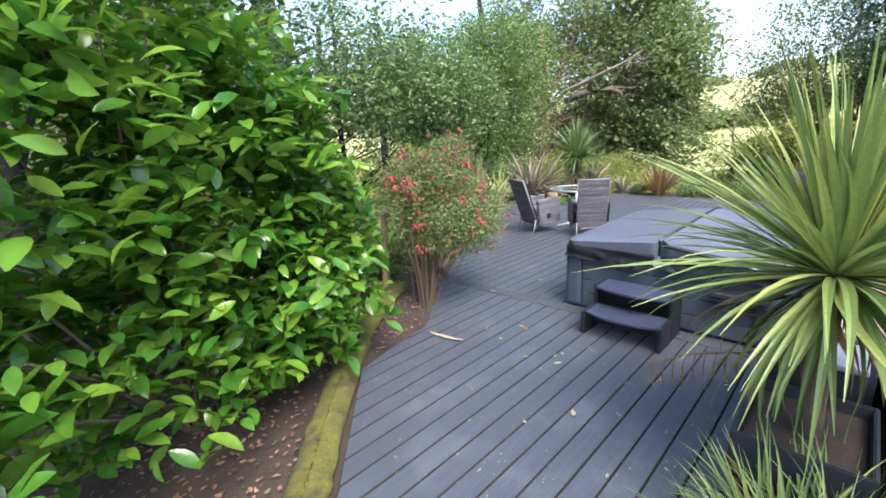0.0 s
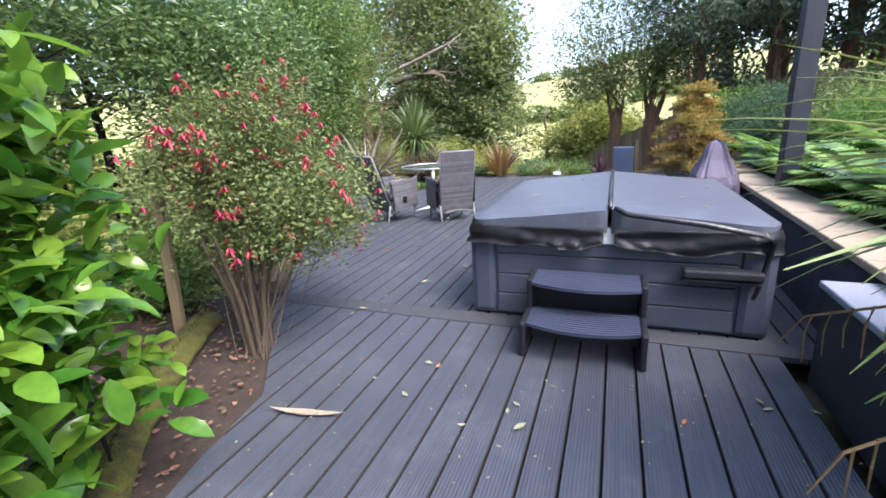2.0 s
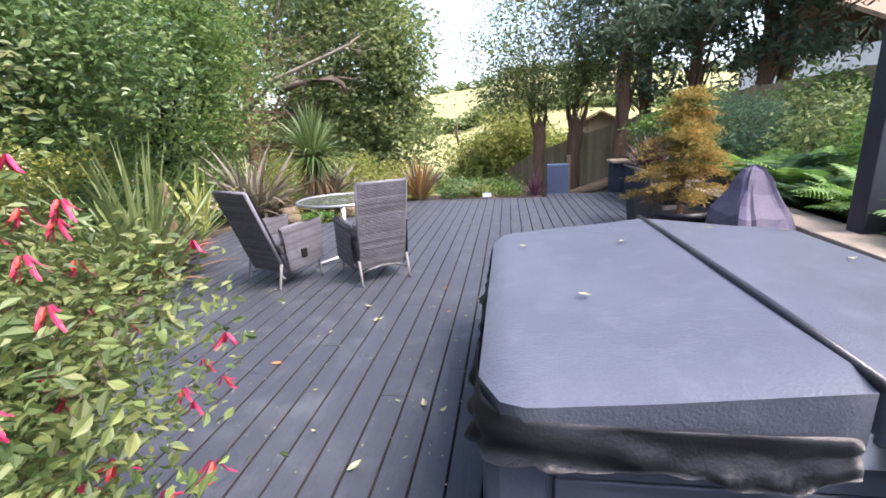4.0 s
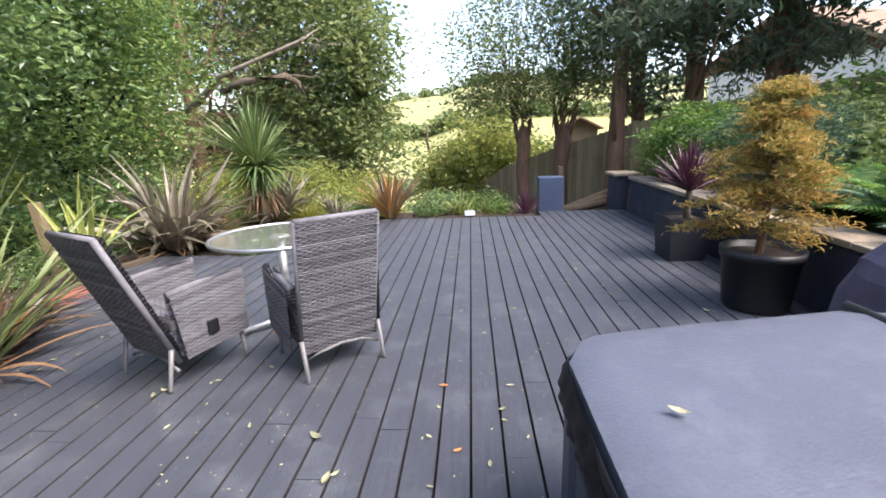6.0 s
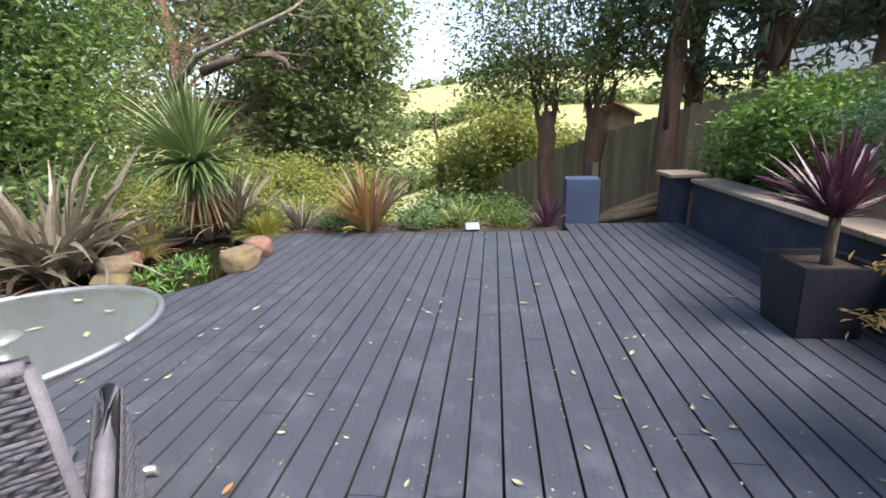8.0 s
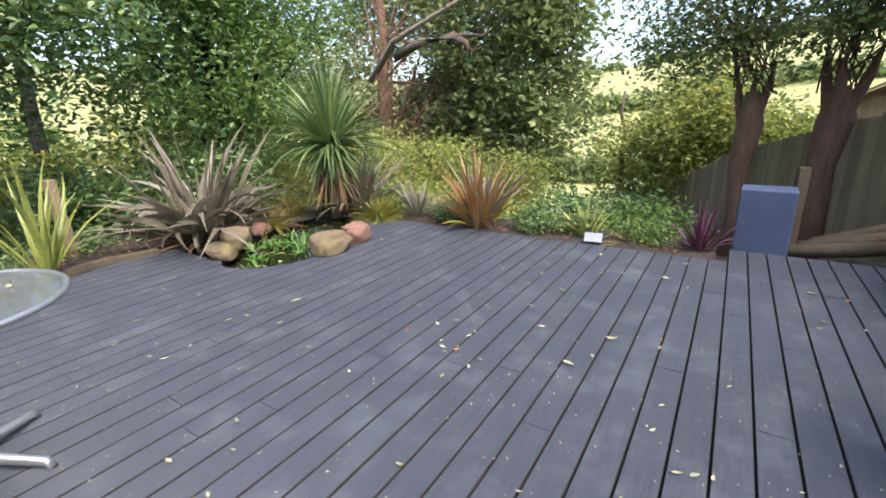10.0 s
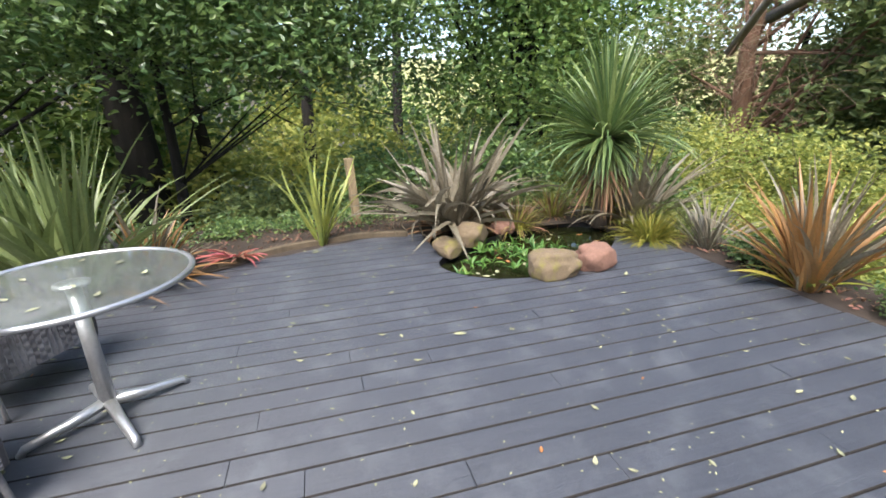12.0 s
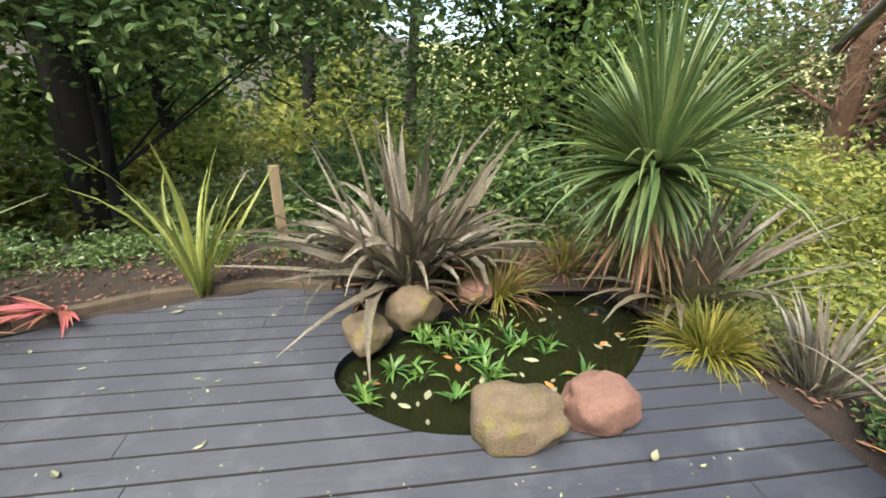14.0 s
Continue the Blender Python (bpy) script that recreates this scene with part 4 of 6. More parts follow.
strap_clump("cordyline", -0.56, 3.3, 0.32, "variegated yellow-green spiky cordyline in a dark trough", [
    (L_PALM, "leaves", dict(n=290, length=0.98, width=0.032, lean=(0.05, 1.8), droop=0.4, base_r=0.04, twist=0.25, seg=6), 0.8),
    (L_PALM, "hanging_leaves", dict(n=55, length=0.75, width=0.038, lean=(1.8, 2.7), droop=0.25, base_r=0.05, twist=0.3), 0.78),
    (L_STRAW, "dead_leaves", dict(n=14, length=0.55, width=0.03, lean=(1.7, 2.9), droop=0.3, base_r=0.05), 0.7)], seed=21, extra=lambda r, s: stem_part(r, s, 0.85, 0.05))
strap_clump("grass_clump", -0.42, 2.6, 0.05, "tangle of long green grass below the cordyline", [
    (L_CORD, "leaves", dict(n=130, length=0.55, width=0.012, lean=(0.1, 1.3), droop=0.9, base_r=0.25), 0.0),
    (L_PALM, "pale_leaves", dict(n=60, length=0.5, width=0.012, lean=(0.1, 1.4), droop=0.9, base_r=0.25), 0.0)], seed=22)

for k, (gx_, gy_) in enumerate([(-0.55, 2.75), (-0.46, 2.35), (-0.4, 2.9)]):
    strap_clump("grass_clump", gx_, gy_, 0.05, "tangle of long green grass below the cordyline", [
        (L_CORD, "leaves", dict(n=110, length=0.5, width=0.014, lean=(0.1, 1.4), droop=0.9, base_r=0.2), 0.0),
        (L_PALM, "pale_leaves", dict(n=60, length=0.5, width=0.014, lean=(0.1, 1.4), droop=0.9, base_r=0.2), 0.0),
        (L_STRAW, "dead_leaves", dict(n=25, length=0.4, width=0.014, lean=(0.4, 1.6), droop=0.7, base_r=0.2), 0.0)], seed=23 + k)
# two spent flower stalks that hang over the deck
for k, (rz, h) in enumerate([(150, 0.5), (195, 0.38)]):
    bm = bmesh.new()
    pts = [(0, 0, h), (0.25, 0, h + 0.03), (0.5, 0, h - 0.03), (0.68, 0, h - 0.12), (0.74, 0, h - 0.24)]
    tube(bm, pts, [0.008, 0.007, 0.005, 0.004, 0.003], 5)
    for t in range(9):
        px = 0.3 + t * 0.045
        pz = h + 0.02 - max(0, px - 0.25) ** 2 * 0.75
        tube(bm, [(px, 0, pz), (px + 0.01, 0.012, pz - 0.07), (px + 0.004, 0.01, pz - 0.13 - 0.02 * (t % 3))], [0.004, 0.004, 0.002], 4)
    ob = part("flower_stalk", bm, L_STRAW)
    ob.matrix_basis = pose(-0.56, 3.3, 0.3, 0, 0, rz)
    tagged(ob, "drooping dry straw-coloured flower stalk of the cordyline", "plant")

# ---- laurel, fuchsia, stake ----
bush("laurel_bush", -3.58, 1.6, -0.03, "large glossy green cherry laurel bush beside the deck", [
    ((0.0, 0.3, 1.25), (0.75, 0.95, 1.15), 5), ((0.25, -0.7, 1.6), (0.95, 0.9, 1.15), 5), ((0.1, 0.5, 0.7), (0.6, 0.7, 0.55), 2), ((0.85, -1.3, 1.7), (0.75, 0.6, 1.0), 3), ((-0.1, 0.5, 2.1), (0.6, 0.7, 0.6), 2), ((1.15, -1.3, 0.95), (0.5, 0.5, 0.6), 1.2), ((0.3, -0.2, 0.5), (0.6, 0.9, 0.35), 1), ((-0.05, 1.0, 1.2), (0.42, 0.5, 0.65), 2), ((0.3, -0.2, 2.4), (0.7, 0.8, 0.5), 2), ((0.05, 1.1, 0.7), (0.38, 0.45, 0.4), 1)],
    11500, 0.155, L_LAUREL, 31, 26, 0.012, 9, 0.1, 0.42, 0.72, up=0.72, droop=0.0, broad=True)
FUCHSIA = [((-0.05, 0.2, 0.95), (0.62, 0.62, 0.45), 4), ((-0.15, 0.3, 1.35), (0.52, 0.55, 0.38), 3), ((0.35, 0.2, 0.85), (0.42, 0.45, 0.34), 2), ((0.1, 0.65, 0.95), (0.5, 0.4, 0.4), 1.6), ((-0.3, 0.0, 1.2), (0.42, 0.35, 0.4), 1), ((-0.22, 0.75, 1.62), (0.3, 0.32, 0.25), 0.8)]
fu = bush("fuchsia_bush", -3.85, 4.0, 0, "arching fuchsia bush hung with red flowers", FUCHSIA, 34000, 0.032, L_FUCH, 32, 40, 0.004, 13, 0.075, 0.5, 0.1)
rs = np.random.RandomState(33)
cen, _ = cloud(rs, 290, [(c, tuple(1.12 * a for a in r), w) for c, r, w in FUCHSIA], 2, 0.06, 0.75)
blooms = []
for k in range(5):
    v, q = straps(rs, 6, 0.058, 0.013, lean=(2.5, 3.1), droop=-0.4, base_r=0.008, seg=3, tip=0.4)
    f = fast("flower", v, q, L_RED, fu, "drooping scarlet-pink flower")
    blooms.append(f)
for i, c in enumerate(cen):
    f = blooms[i] if i < 5 else blooms[i % 5].copy()
    if i >= 5:
        scene.collection.objects.link(f)
    f.location = c
for k in range(9):
    a = k * 0.7
    bm = bmesh.new()
    tube(bm, [(0.06 * math.cos(a), 0.06 * math.sin(a), -0.05), (0.1 * math.cos(a), 0.1 * math.sin(a), 0.35), (0.22 * math.cos(a), 0.22 * math.sin(a), 0.8)], [0.02, 0.015, 0.01], 6)
    part("stem", bm, M_TIMBER, fu)
sk = boxed("wooden_stake", (-0.035, -0.025, -0.3, 0.035, 0.025, 1.0), M_FENCE, None, 0.006)
sk.matrix_basis = pose(-4.63, 4.06, 0, 3, 5, 20)
tagged(sk, "weathered upright timber stake beside the fuchsia", "stake")
bm = bmesh.new()
for k in range(2):
    tube(bm, [(0.05 * k, 0.03 * k, -0.1), (0.05 * k - 0.02, 0.03 * k, 0.3), (0.05 * k - 0.08, 0.03 * k, 0.62)], [0.022] * 3, 10)
pp = part("black_pipe", bm, M_POT, smooth=True)
pp.matrix_basis = pose(-3.68, 2.9, 0, 0, 0, 0)
tagged(pp, "black plastic pipes standing beside the laurel", "pipe")

# ---- pots on the deck ----
planter("square_pot", -0.715, 10.2, 0.44, 0.44, 0.466, M_SLATE, "black square tapered planter on the deck", 0.04, 0.035, 0.018)
strap_clump("purple_cordyline", -0.68, 10.19, 0.42, "purple-leaved cordyline in a square black pot", [
    (L_PURPLE, "leaves", dict(n=100, length=0.56, width=0.035, lean=(0.03, 1.3), droop=0.25, base_r=0.03), 0.3)], seed=41, extra=lambda r, s: stem_part(r, s, 0.36, 0.032))
rp = thing("round_pot", -0.78, 8.76, 0, "large black round plastic plant pot", "pot")
bm = bmesh.new()
prof = [(0.0, 0.0), (0.215, 0.0), (0.225, 0.02), (0.262, 0.4), (0.275, 0.4), (0.28, 0.47), (0.262, 0.47), (0.245, 0.4), (0.0, 0.39)]
vs = [bm.verts.new((r, 0, z)) for r, z in prof]
es = [bm.edges.new(e) for e in zip(vs, vs[1:])]
bmesh.ops.spin(bm, geom=vs + es, cent=(0, 0, 0), axis=(0, 0, 1), angle=2 * math.pi, steps=40)
bmesh.ops.remove_doubles(bm, verts=bm.verts, dist=0.0005)
part("body", bm, M_POT, rp, smooth=True)
bm = bmesh.new()
bmesh.ops.create_cone(bm, cap_ends=True, segments=32, radius1=0.24, radius2=0.243, depth=0.02, matrix=Matrix.Translation((0, 0, 0.415)))
part("soil", bm, M_SOIL, rp)


def dwarf_conifer(x, y, z):
    root = thing("golden_conifer", x, y, z, "golden bronze feathery dwarf conifer in a black pot", "shrub")
    rs = np.random.RandomState(51)
    bm = bmesh.new()
    tube(bm, [(0, 0, -0.02), (0.02, 0, 0.5), (0.0, 0.02, 1.25)], [0.03, 0.022, 0.006], 8)
    C = []
    for i in range(95):
        h = rs.uniform(0, 1) ** 0.85
        a = rs.uniform(0, 6.283)
        r = (0.55 * (1 - h) ** 0.8 + 0.07) * rs.uniform(0.45, 1.15)
        s = Vector((0, 0, 0.08 + 1.1 * h))
        e = Vector((r * math.cos(a), r * math.sin(a), s.z + 0.05 - 0.1 * r))
        mid = s.lerp(e, 0.55) + Vector((0, 0, 0.05))
        tube(bm, [s, mid, e], [0.007, 0.005, 0.002], 4)
        for k in range(150):
            t = rs.uniform(0.3, 1.08)
            p = s.lerp(e, t) + Vector((0, 0, 0.05 * (1 - (2 * t - 1) ** 2)))
            C.append(np.array(p) + rs.normal(size=3) * np.array([0.05, 0.05, 0.016]))
    part("branchwork", bm, M_BARKR, root)["kind"] = "stuff"
    v, q = leaves(rs, np.array(C), 0.05, 0.22, 0.7, droop=0.1)
    fast("foliage", v, q, L_GOLD, root)


dwarf_conifer(-0.8, 8.76, 0.42)

# covered barbecue
bq = thing("covered_barbecue", -0.75, 7.5, 0, "barbecue under a draped purple-grey tarpaulin cover", "barbecue")
bm = bmesh.new()
N = 40
rows = []
for k, (z, rx, ry) in enumerate([(0.0, 0.25, 0.42), (0.05, 0.245, 0.42), (0.18, 0.225, 0.39), (0.32, 0.21, 0.37), (0.46, 0.215, 0.375), (0.6, 0.21, 0.36), (0.68, 0.2, 0.32), (0.75, 0.17, 0.24), (0.84, 0.13, 0.16), (0.93, 0.1, 0.11), (1.0, 0.06, 0.06), (1.03, 0.0, 0.0)]):
    row = []
    for i in range(N):
        t = 2 * math.pi * i / N
        c, s = math.cos(t), math.sin(t)
        kx = math.copysign(abs(c) ** 0.55, c)
        ky = math.copysign(abs(s) ** 0.55, s)
        fold = abs(((i * 0.29 + 0.9 * noise.noise((i * 0.3, z * 2, 3.0))) % 1.0) - 0.5) - 0.25
        f = 1 + 0.2 * noise.noise((c * 2.6, s * 2.6, z * 4)) + 0.34 * fold * (1.05 - z)
        row.append(bm.verts.new((kx * rx * f, ky * ry * f, z + 0.03 * noise.noise((c * 3, s * 3, z * 3)) * (z > 0.1))))
    rows.append(row)
for a, b in zip(rows, rows[1:]):
    for i in range(N):
        bm.faces.new((a[i], a[(i + 1) % N], b[(i + 1) % N], b[i]))
part("cover", bm, M_TARP, bq)

# pergola post and slatted screen behind
pg = thing("pergola_post", -0.2, 7.12, 0.59, "tall square dark-painted timber post", "post")
boxed("post", (-0.075, -0.075, 0, 0.075, 0.075, 3.2), M_POST, pg, 0.006)
boxed("post_beam", (-0.07, -0.05, 2.9, 3.2, 0.05, 3.05), M_POST, pg, 0.006)
sc = thing("slatted_screen", 2.3, 10.7, 0.7, "dark horizontal slatted timber screen", "screen")
for k in range(16):
    boxed("slat", (0, -0.015, 0.3 + k * 0.17, 3.6, 0.015, 0.4 + k * 0.17), M_POST, sc, 0.004)
for px in (0.05, 1.8, 3.55):
    boxed("post", (px - 0.05, 0.017, -0.3, px + 0.05, 0.11, 3.1), M_POST, sc, 0.004)

# ---- planting round the deck ----
strap_clump("cabbage_palm", -6.58, 12.75, 0, "green cabbage palm with a skirt of dead leaves by the pond", [
    (L_CORD, "leaves", dict(n=270, length=1.2, width=0.04, lean=(0.02, 1.65), droop=0.6, base_r=0.05, twist=0.2), 1.0),
    (L_CORD, "hanging_leaves", dict(n=110, length=0.75, width=0.036, lean=(1.5, 2.7), droop=0.3, base_r=0.06), 0.98),
    (L_STRAW, "dead_leaves", dict(n=90, length=0.7, width=0.034, lean=(2.2, 3.0), droop=0.1, base_r=0.1), 0.75)], "tree", 61, lambda r, s: stem_part(r, s, 1.05, 0.09))
strap_clump("bronze_flax", -7.05, 11.05, 0, "large bronze flax with arching folded leaves behind the pond", [
    (L_BRONZE, "leaves", dict(n=88, length=1.35, width=0.08, lean=(0.03, 1.2), droop=0.6, base_r=0.22, twist=1.0, power=0.9, seg=8), 0.02),
    (L_BRONZE, "folded_leaves", dict(n=52, length=1.05, width=0.075, lean=(0.3, 0.75), droop=4.2, base_r=0.22, twist=0.9, seg=9), 0.02),
    (L_STRAW, "dead_leaves", dict(n=16, length=0.7, width=0.045, lean=(0.9, 1.6), droop=0.6, base_r=0.16), 0.02)], seed=62)
strap_clump("bronze_flax", -6.4, 13.1, 0, "small dark flax beside the cabbage palm", [
    (L_BRONZE, "leaves", dict(n=62, length=1.05, width=0.06, lean=(0.05, 1.15), droop=0.7, base_r=0.12, twist=0.4), 0.02)], seed=63)
strap_clump("yellow_flax", -6.98, 9.54, 0, "upright yellow-striped flax at the deck's edge", [
    (L_FLAXY, "leaves", dict(n=20, length=1.15, width=0.05, lean=(0.03, 0.6), droop=0.9, base_r=0.06, twist=0.6), 0.0)], seed=64)
strap_clump("bronze_flax", -6.45, 8.05, 0, "spiky reddish-bronze flax at the deck's edge", [
    (L_BRONZE, "leaves", dict(n=40, length=0.78, width=0.048, lean=(0.05, 1.2), droop=0.5, base_r=0.1), 0.0),
    (L_FLAXB, "copper_leaves", dict(n=26, length=0.7, width=0.045, lean=(0.05, 1.35), droop=0.6, base_r=0.1), 0.0)], seed=65)
strap_clump("pink_flax", -6.75, 8.72, 0, "low clump of fallen pink strap leaves", [
    (L_PINK, "leaves", dict(n=24, length=0.42, width=0.035, lean=(1.0, 1.5), droop=0.3, base_r=0.08, azim=(-1.9, 1.2)), 0.05)], seed=66)
strap_clump("yellow_sedge", -5.85, 12.82, 0, "mound of fine yellow sedge by the pond", [
    (L_GRASSY, "leaves", dict(n=320, length=0.42, width=0.012, lean=(0.1, 1.4), droop=1.1, base_r=0.1), 0.0)], seed=67)
strap_clump("bronze_sedge", -6.75, 11.75, 0, "tuft of olive-brown grass behind the pond", [
    (L_GRASSY, "leaves", dict(n=90, length=0.4, width=0.012, lean=(0.1, 1.3), droop=1.0, base_r=0.1), 0.0),
    (L_STRAW, "brown_leaves", dict(n=90, length=0.42, width=0.012, lean=(0.1, 1.4), droop=1.0, base_r=0.12), 0.0)], seed=68)
strap_clump("bronze_flax", -5.42, 13.13, 0, "small grey-brown flax at the deck's far edge", [
    (L_BRONZE, "leaves", dict(n=50, length=0.6, width=0.032, lean=(0.05, 0.95), droop=0.5, base_r=0.1), 0.0)], seed=69)
strap_clump("copper_flax", -4.41, 13.07, 0, "copper-coloured spiky flax at the deck's far edge", [
    (L_BRONZE, "leaves", dict(n=40, length=0.98, width=0.045, lean=(0.03, 0.85), droop=0.6, base_r=0.12), 0.0),
    (L_FLAXB, "copper_leaves", dict(n=62, length=0.95, width=0.045, lean=(0.05, 0.85), droop=0.6, base_r=0.12), 0.0),
    (L_GRASSY, "yellow_leaves", dict(n=14, length=0.48, width=0.04, lean=(0.6, 1.2), droop=1.0, base_r=0.12), 0.0)], seed=70)
strap_clump("green_flax", -3.15, 13.2, -0.05, "small green striped flax past the deck's edge", [
    (L_FLAXY, "leaves", dict(n=26, length=0.5, width=0.03, lean=(0.05, 1.1), droop=0.4, base_r=0.08), 0.0)], seed=71)
strap_clump("green_flax", -2.6, 13.15, -0.05, "low yellow-green grassy clump past the deck's edge", [
    (L_GRASSY, "leaves", dict(n=60, length=0.32, width=0.018, lean=(0.3, 1.5), droop=0.6, base_r=0.2), 0.0)], seed=72)
strap_clump("purple_flax", -2.05, 13.15, 0, "small dark red flax beside the blue pillar", [
    (L_PURPLE, "leaves", dict(n=40, length=0.5, width=0.03, lean=(0.05, 1.2), droop=0.4, base_r=0.08), 0.0)], seed=73)
strap_clump("green_flax", -6.2, 7.62, 0, "tall arching grey-green flax beside the chairs", [
    (L_FLAXG, "leaves", dict(n=85, length=1.45, width=0.06, lean=(0.03, 0.95), droop=0.6, base_r=0.16, twist=0.4), 0.0),
    (L_STRAW, "dead_leaves", dict(n=22, length=0.8, width=0.045, lean=(0.9, 1.5), droop=0.6, base_r=0.14), 0.0)], seed=74)
strap_clump("yellow_flax", -6.35, 7.3, 0, "pale green broad-leaved flax behind the wicker chairs", [
    (L_FLAXG, "leaves", dict(n=26, length=1.2, width=0.075, lean=(0.03, 0.9), droop=0.45, base_r=0.1), 0.0),
    (L_STRAW, "dead_leaves", dict(n=36, length=0.6, width=0.04, lean=(0.9, 1.6), droop=0.5, base_r=0.12), 0.0)], seed=75)
post = boxed("wooden_stake", (-0.05, -0.045, -0.8, 0.05, 0.045, 0.83), M_FENCE, None, 0.008)
post.matrix_basis = pose(-7.8, 10.0, 0, 2, -2, 15)
tagged(post, "weathered square timber post behind the flax", "stake")
sp = thing("solar_light", -3.02, 12.98, 0.0, "small pale solar garden light panel at the deck's edge", "light", rz=10)
boxed("panel", (-0.09, -0.06, 0.05, 0.09, 0.06, 0.062), M_GREYTOP, sp, 0.003, m=pose(0, 0, 0.02, 38, 0, 0))
boxed("stake", (-0.01, 0.0, -0.2, 0.01, 0.02, 0.06), M_POT, sp, 0.002)
bush("ivy_post", -7.35, 14.3, ground_z(-7.35, 14.3), "ivy-covered upright stump behind the palm", [((0, 0, 0.65), (0.17, 0.17, 0.85), 1)], 1500, 0.06, L_DARK, 79, 6, 0.02, 12, 0.05)
# water plants in the pond
def in_pond(px, py):
    c = False
    for (ax, ay), (bx, by) in zip(out, out[1:] + out[:1]):
        if (ay > py) != (by > py) and px < (bx - ax) * (py - ay) / (by - ay) + ax:
            c = not c
    return c


rs = np.random.RandomState(88)
wp = thing("water_plants", -6.1, 11.2, -0.07, "bright green trailing water plants in the pond", "plant")
sets = []
while len(sets) < 30:
    px, py = -6.15 + rs.normal() * 0.26, 11.15 + rs.normal() * 0.34
    if in_pond(px, py) and px < -5.55:
        k = straps(rs, 9, 0.13, 0.02, lean=(0.2, 1.5), droop=0.6, base_r=0.03, seg=4)
        sets.append(at(k, px + 6.1, py - 11.2, rs.uniform(0, 0.07)))
v, q = joined(*sets)
fast("foliage", v, q, L_WATER, wp)
n = 0
while n < 46:
    px, py = rs.uniform(-6.7, -5.25), rs.uniform(10.5, 12.5)
    if in_pond(px, py) and in_pond(px - 0.06, py) and in_pond(px + 0.06, py):
        r = np.random.RandomState(500 + n)
        t = np.linspace(0, 1, 5)
        sz = r.uniform(0.04, 0.095)
        w = np.sin(np.pi * np.clip(t, 0.04, 0.97)) * sz * 0.25
        V = []
        for i in range(5):
            V += [((t[i] - 0.5) * sz, -w[i], 0), ((t[i] - 0.5) * sz, 0, 0.003), ((t[i] - 0.5) * sz, w[i], 0)]
        Q = [(3 * i + k, 3 * i + 3 + k, 3 * i + 4 + k, 3 * i + 1 + k) for i in range(4) for k in range(2)]
        ob = fast("floating_leaf", V, Q, L_FALLG if n % 4 else L_FALLO)
        ob.matrix_basis = pose(px, py, -0.064, 0, 0, r.uniform(0, 360))
        tagged(ob, "small dead leaf floating on the pond", "leaf", "leaves on the pond")
        n += 1
for k, (bx, by) in enumerate([(-7.1, 11.9), (-7.2, 12.45), (-7.05, 11.35), (-6.75, 13.0)]):
    strap_clump("bronze_sedge", bx, by, 0, "tuft of brown and green grass behind the pond", [
        (L_GRASSY if k % 2 else L_CORD, "leaves", dict(n=70, length=0.42, width=0.016, lean=(0.1, 1.3), droop=0.9, base_r=0.14), 0.0),
        (L_STRAW, "brown_leaves", dict(n=80, length=0.42, width=0.016, lean=(0.2, 1.5), droop=0.9, base_r=0.16), 0.0)], seed=680 + k)

# low growth that hides the bank past the far edge
for k, (bx, by, r, n, mt) in enumerate([(-3.7, 14.2, 0.7, 2600, L_DARK), (-2.7, 14.4, 0.7, 2600, L_OAK), (-5.0, 14.3, 0.8, 2600, L_LIGHT), (-6.2, 14.4, 0.9, 2800, L_LIGHT), (-7.5, 14.2, 1.0, 2800, L_OAK), (-3.0, 15.8, 0.9, 2400, L_DARK), (-8.5, 12.8, 1.1, 3000, L_OLIVE)]):
    gz = ground_z(bx, by)
    bush("bank_shrub", bx, by, gz, "low leafy undergrowth on the bank below the deck", [((0, 0, 0.3), (r, r * 0.8, -gz * 0.45 + 0.28), 1)], n, 0.075, mt, 80 + k, 6, 0.012, 22, 0.14)

# ---- behind the wall: shrubs and ferns ----
bush("green_shrub", 0.35, 12.3, 0.5, "rounded bright green shrub behind the wall", [((0, 0, 0.65), (0.75, 0.85, 0.65), 1)], 6500, 0.07, L_SHRUB, 91, 14, 0.014, 20, 0.1)
bush("conifer_shrub", 0.55, 10.9, 0.5, "spreading blue-green conifer behind the wall", [((0, 0, 0.75), (0.8, 0.9, 0.55), 2), ((-0.2, -0.5, 0.5), (0.6, 0.5, 0.3), 1)], 9000, 0.055, L_BLUE, 92, 14, 0.014, 40, 0.09, 0.25)
bush("green_shrub", 1.3, 9.4, 0.6, "leafy green shrub on the raised bank", [((0, 0, 0.5), (0.9, 0.9, 0.6), 1)], 4200, 0.075, L_OLIVE, 93, 10, 0.014, 22, 0.12)
bush("grass_shrub", 0.9, 8.3, 0.55, "feathery bright green shrub on the raised bank", [((0, 0, 0.5), (0.6, 0.6, 0.5), 1)], 5200, 0.06, L_FERN, 94, 10, 0.012, 40, 0.09, 0.2)


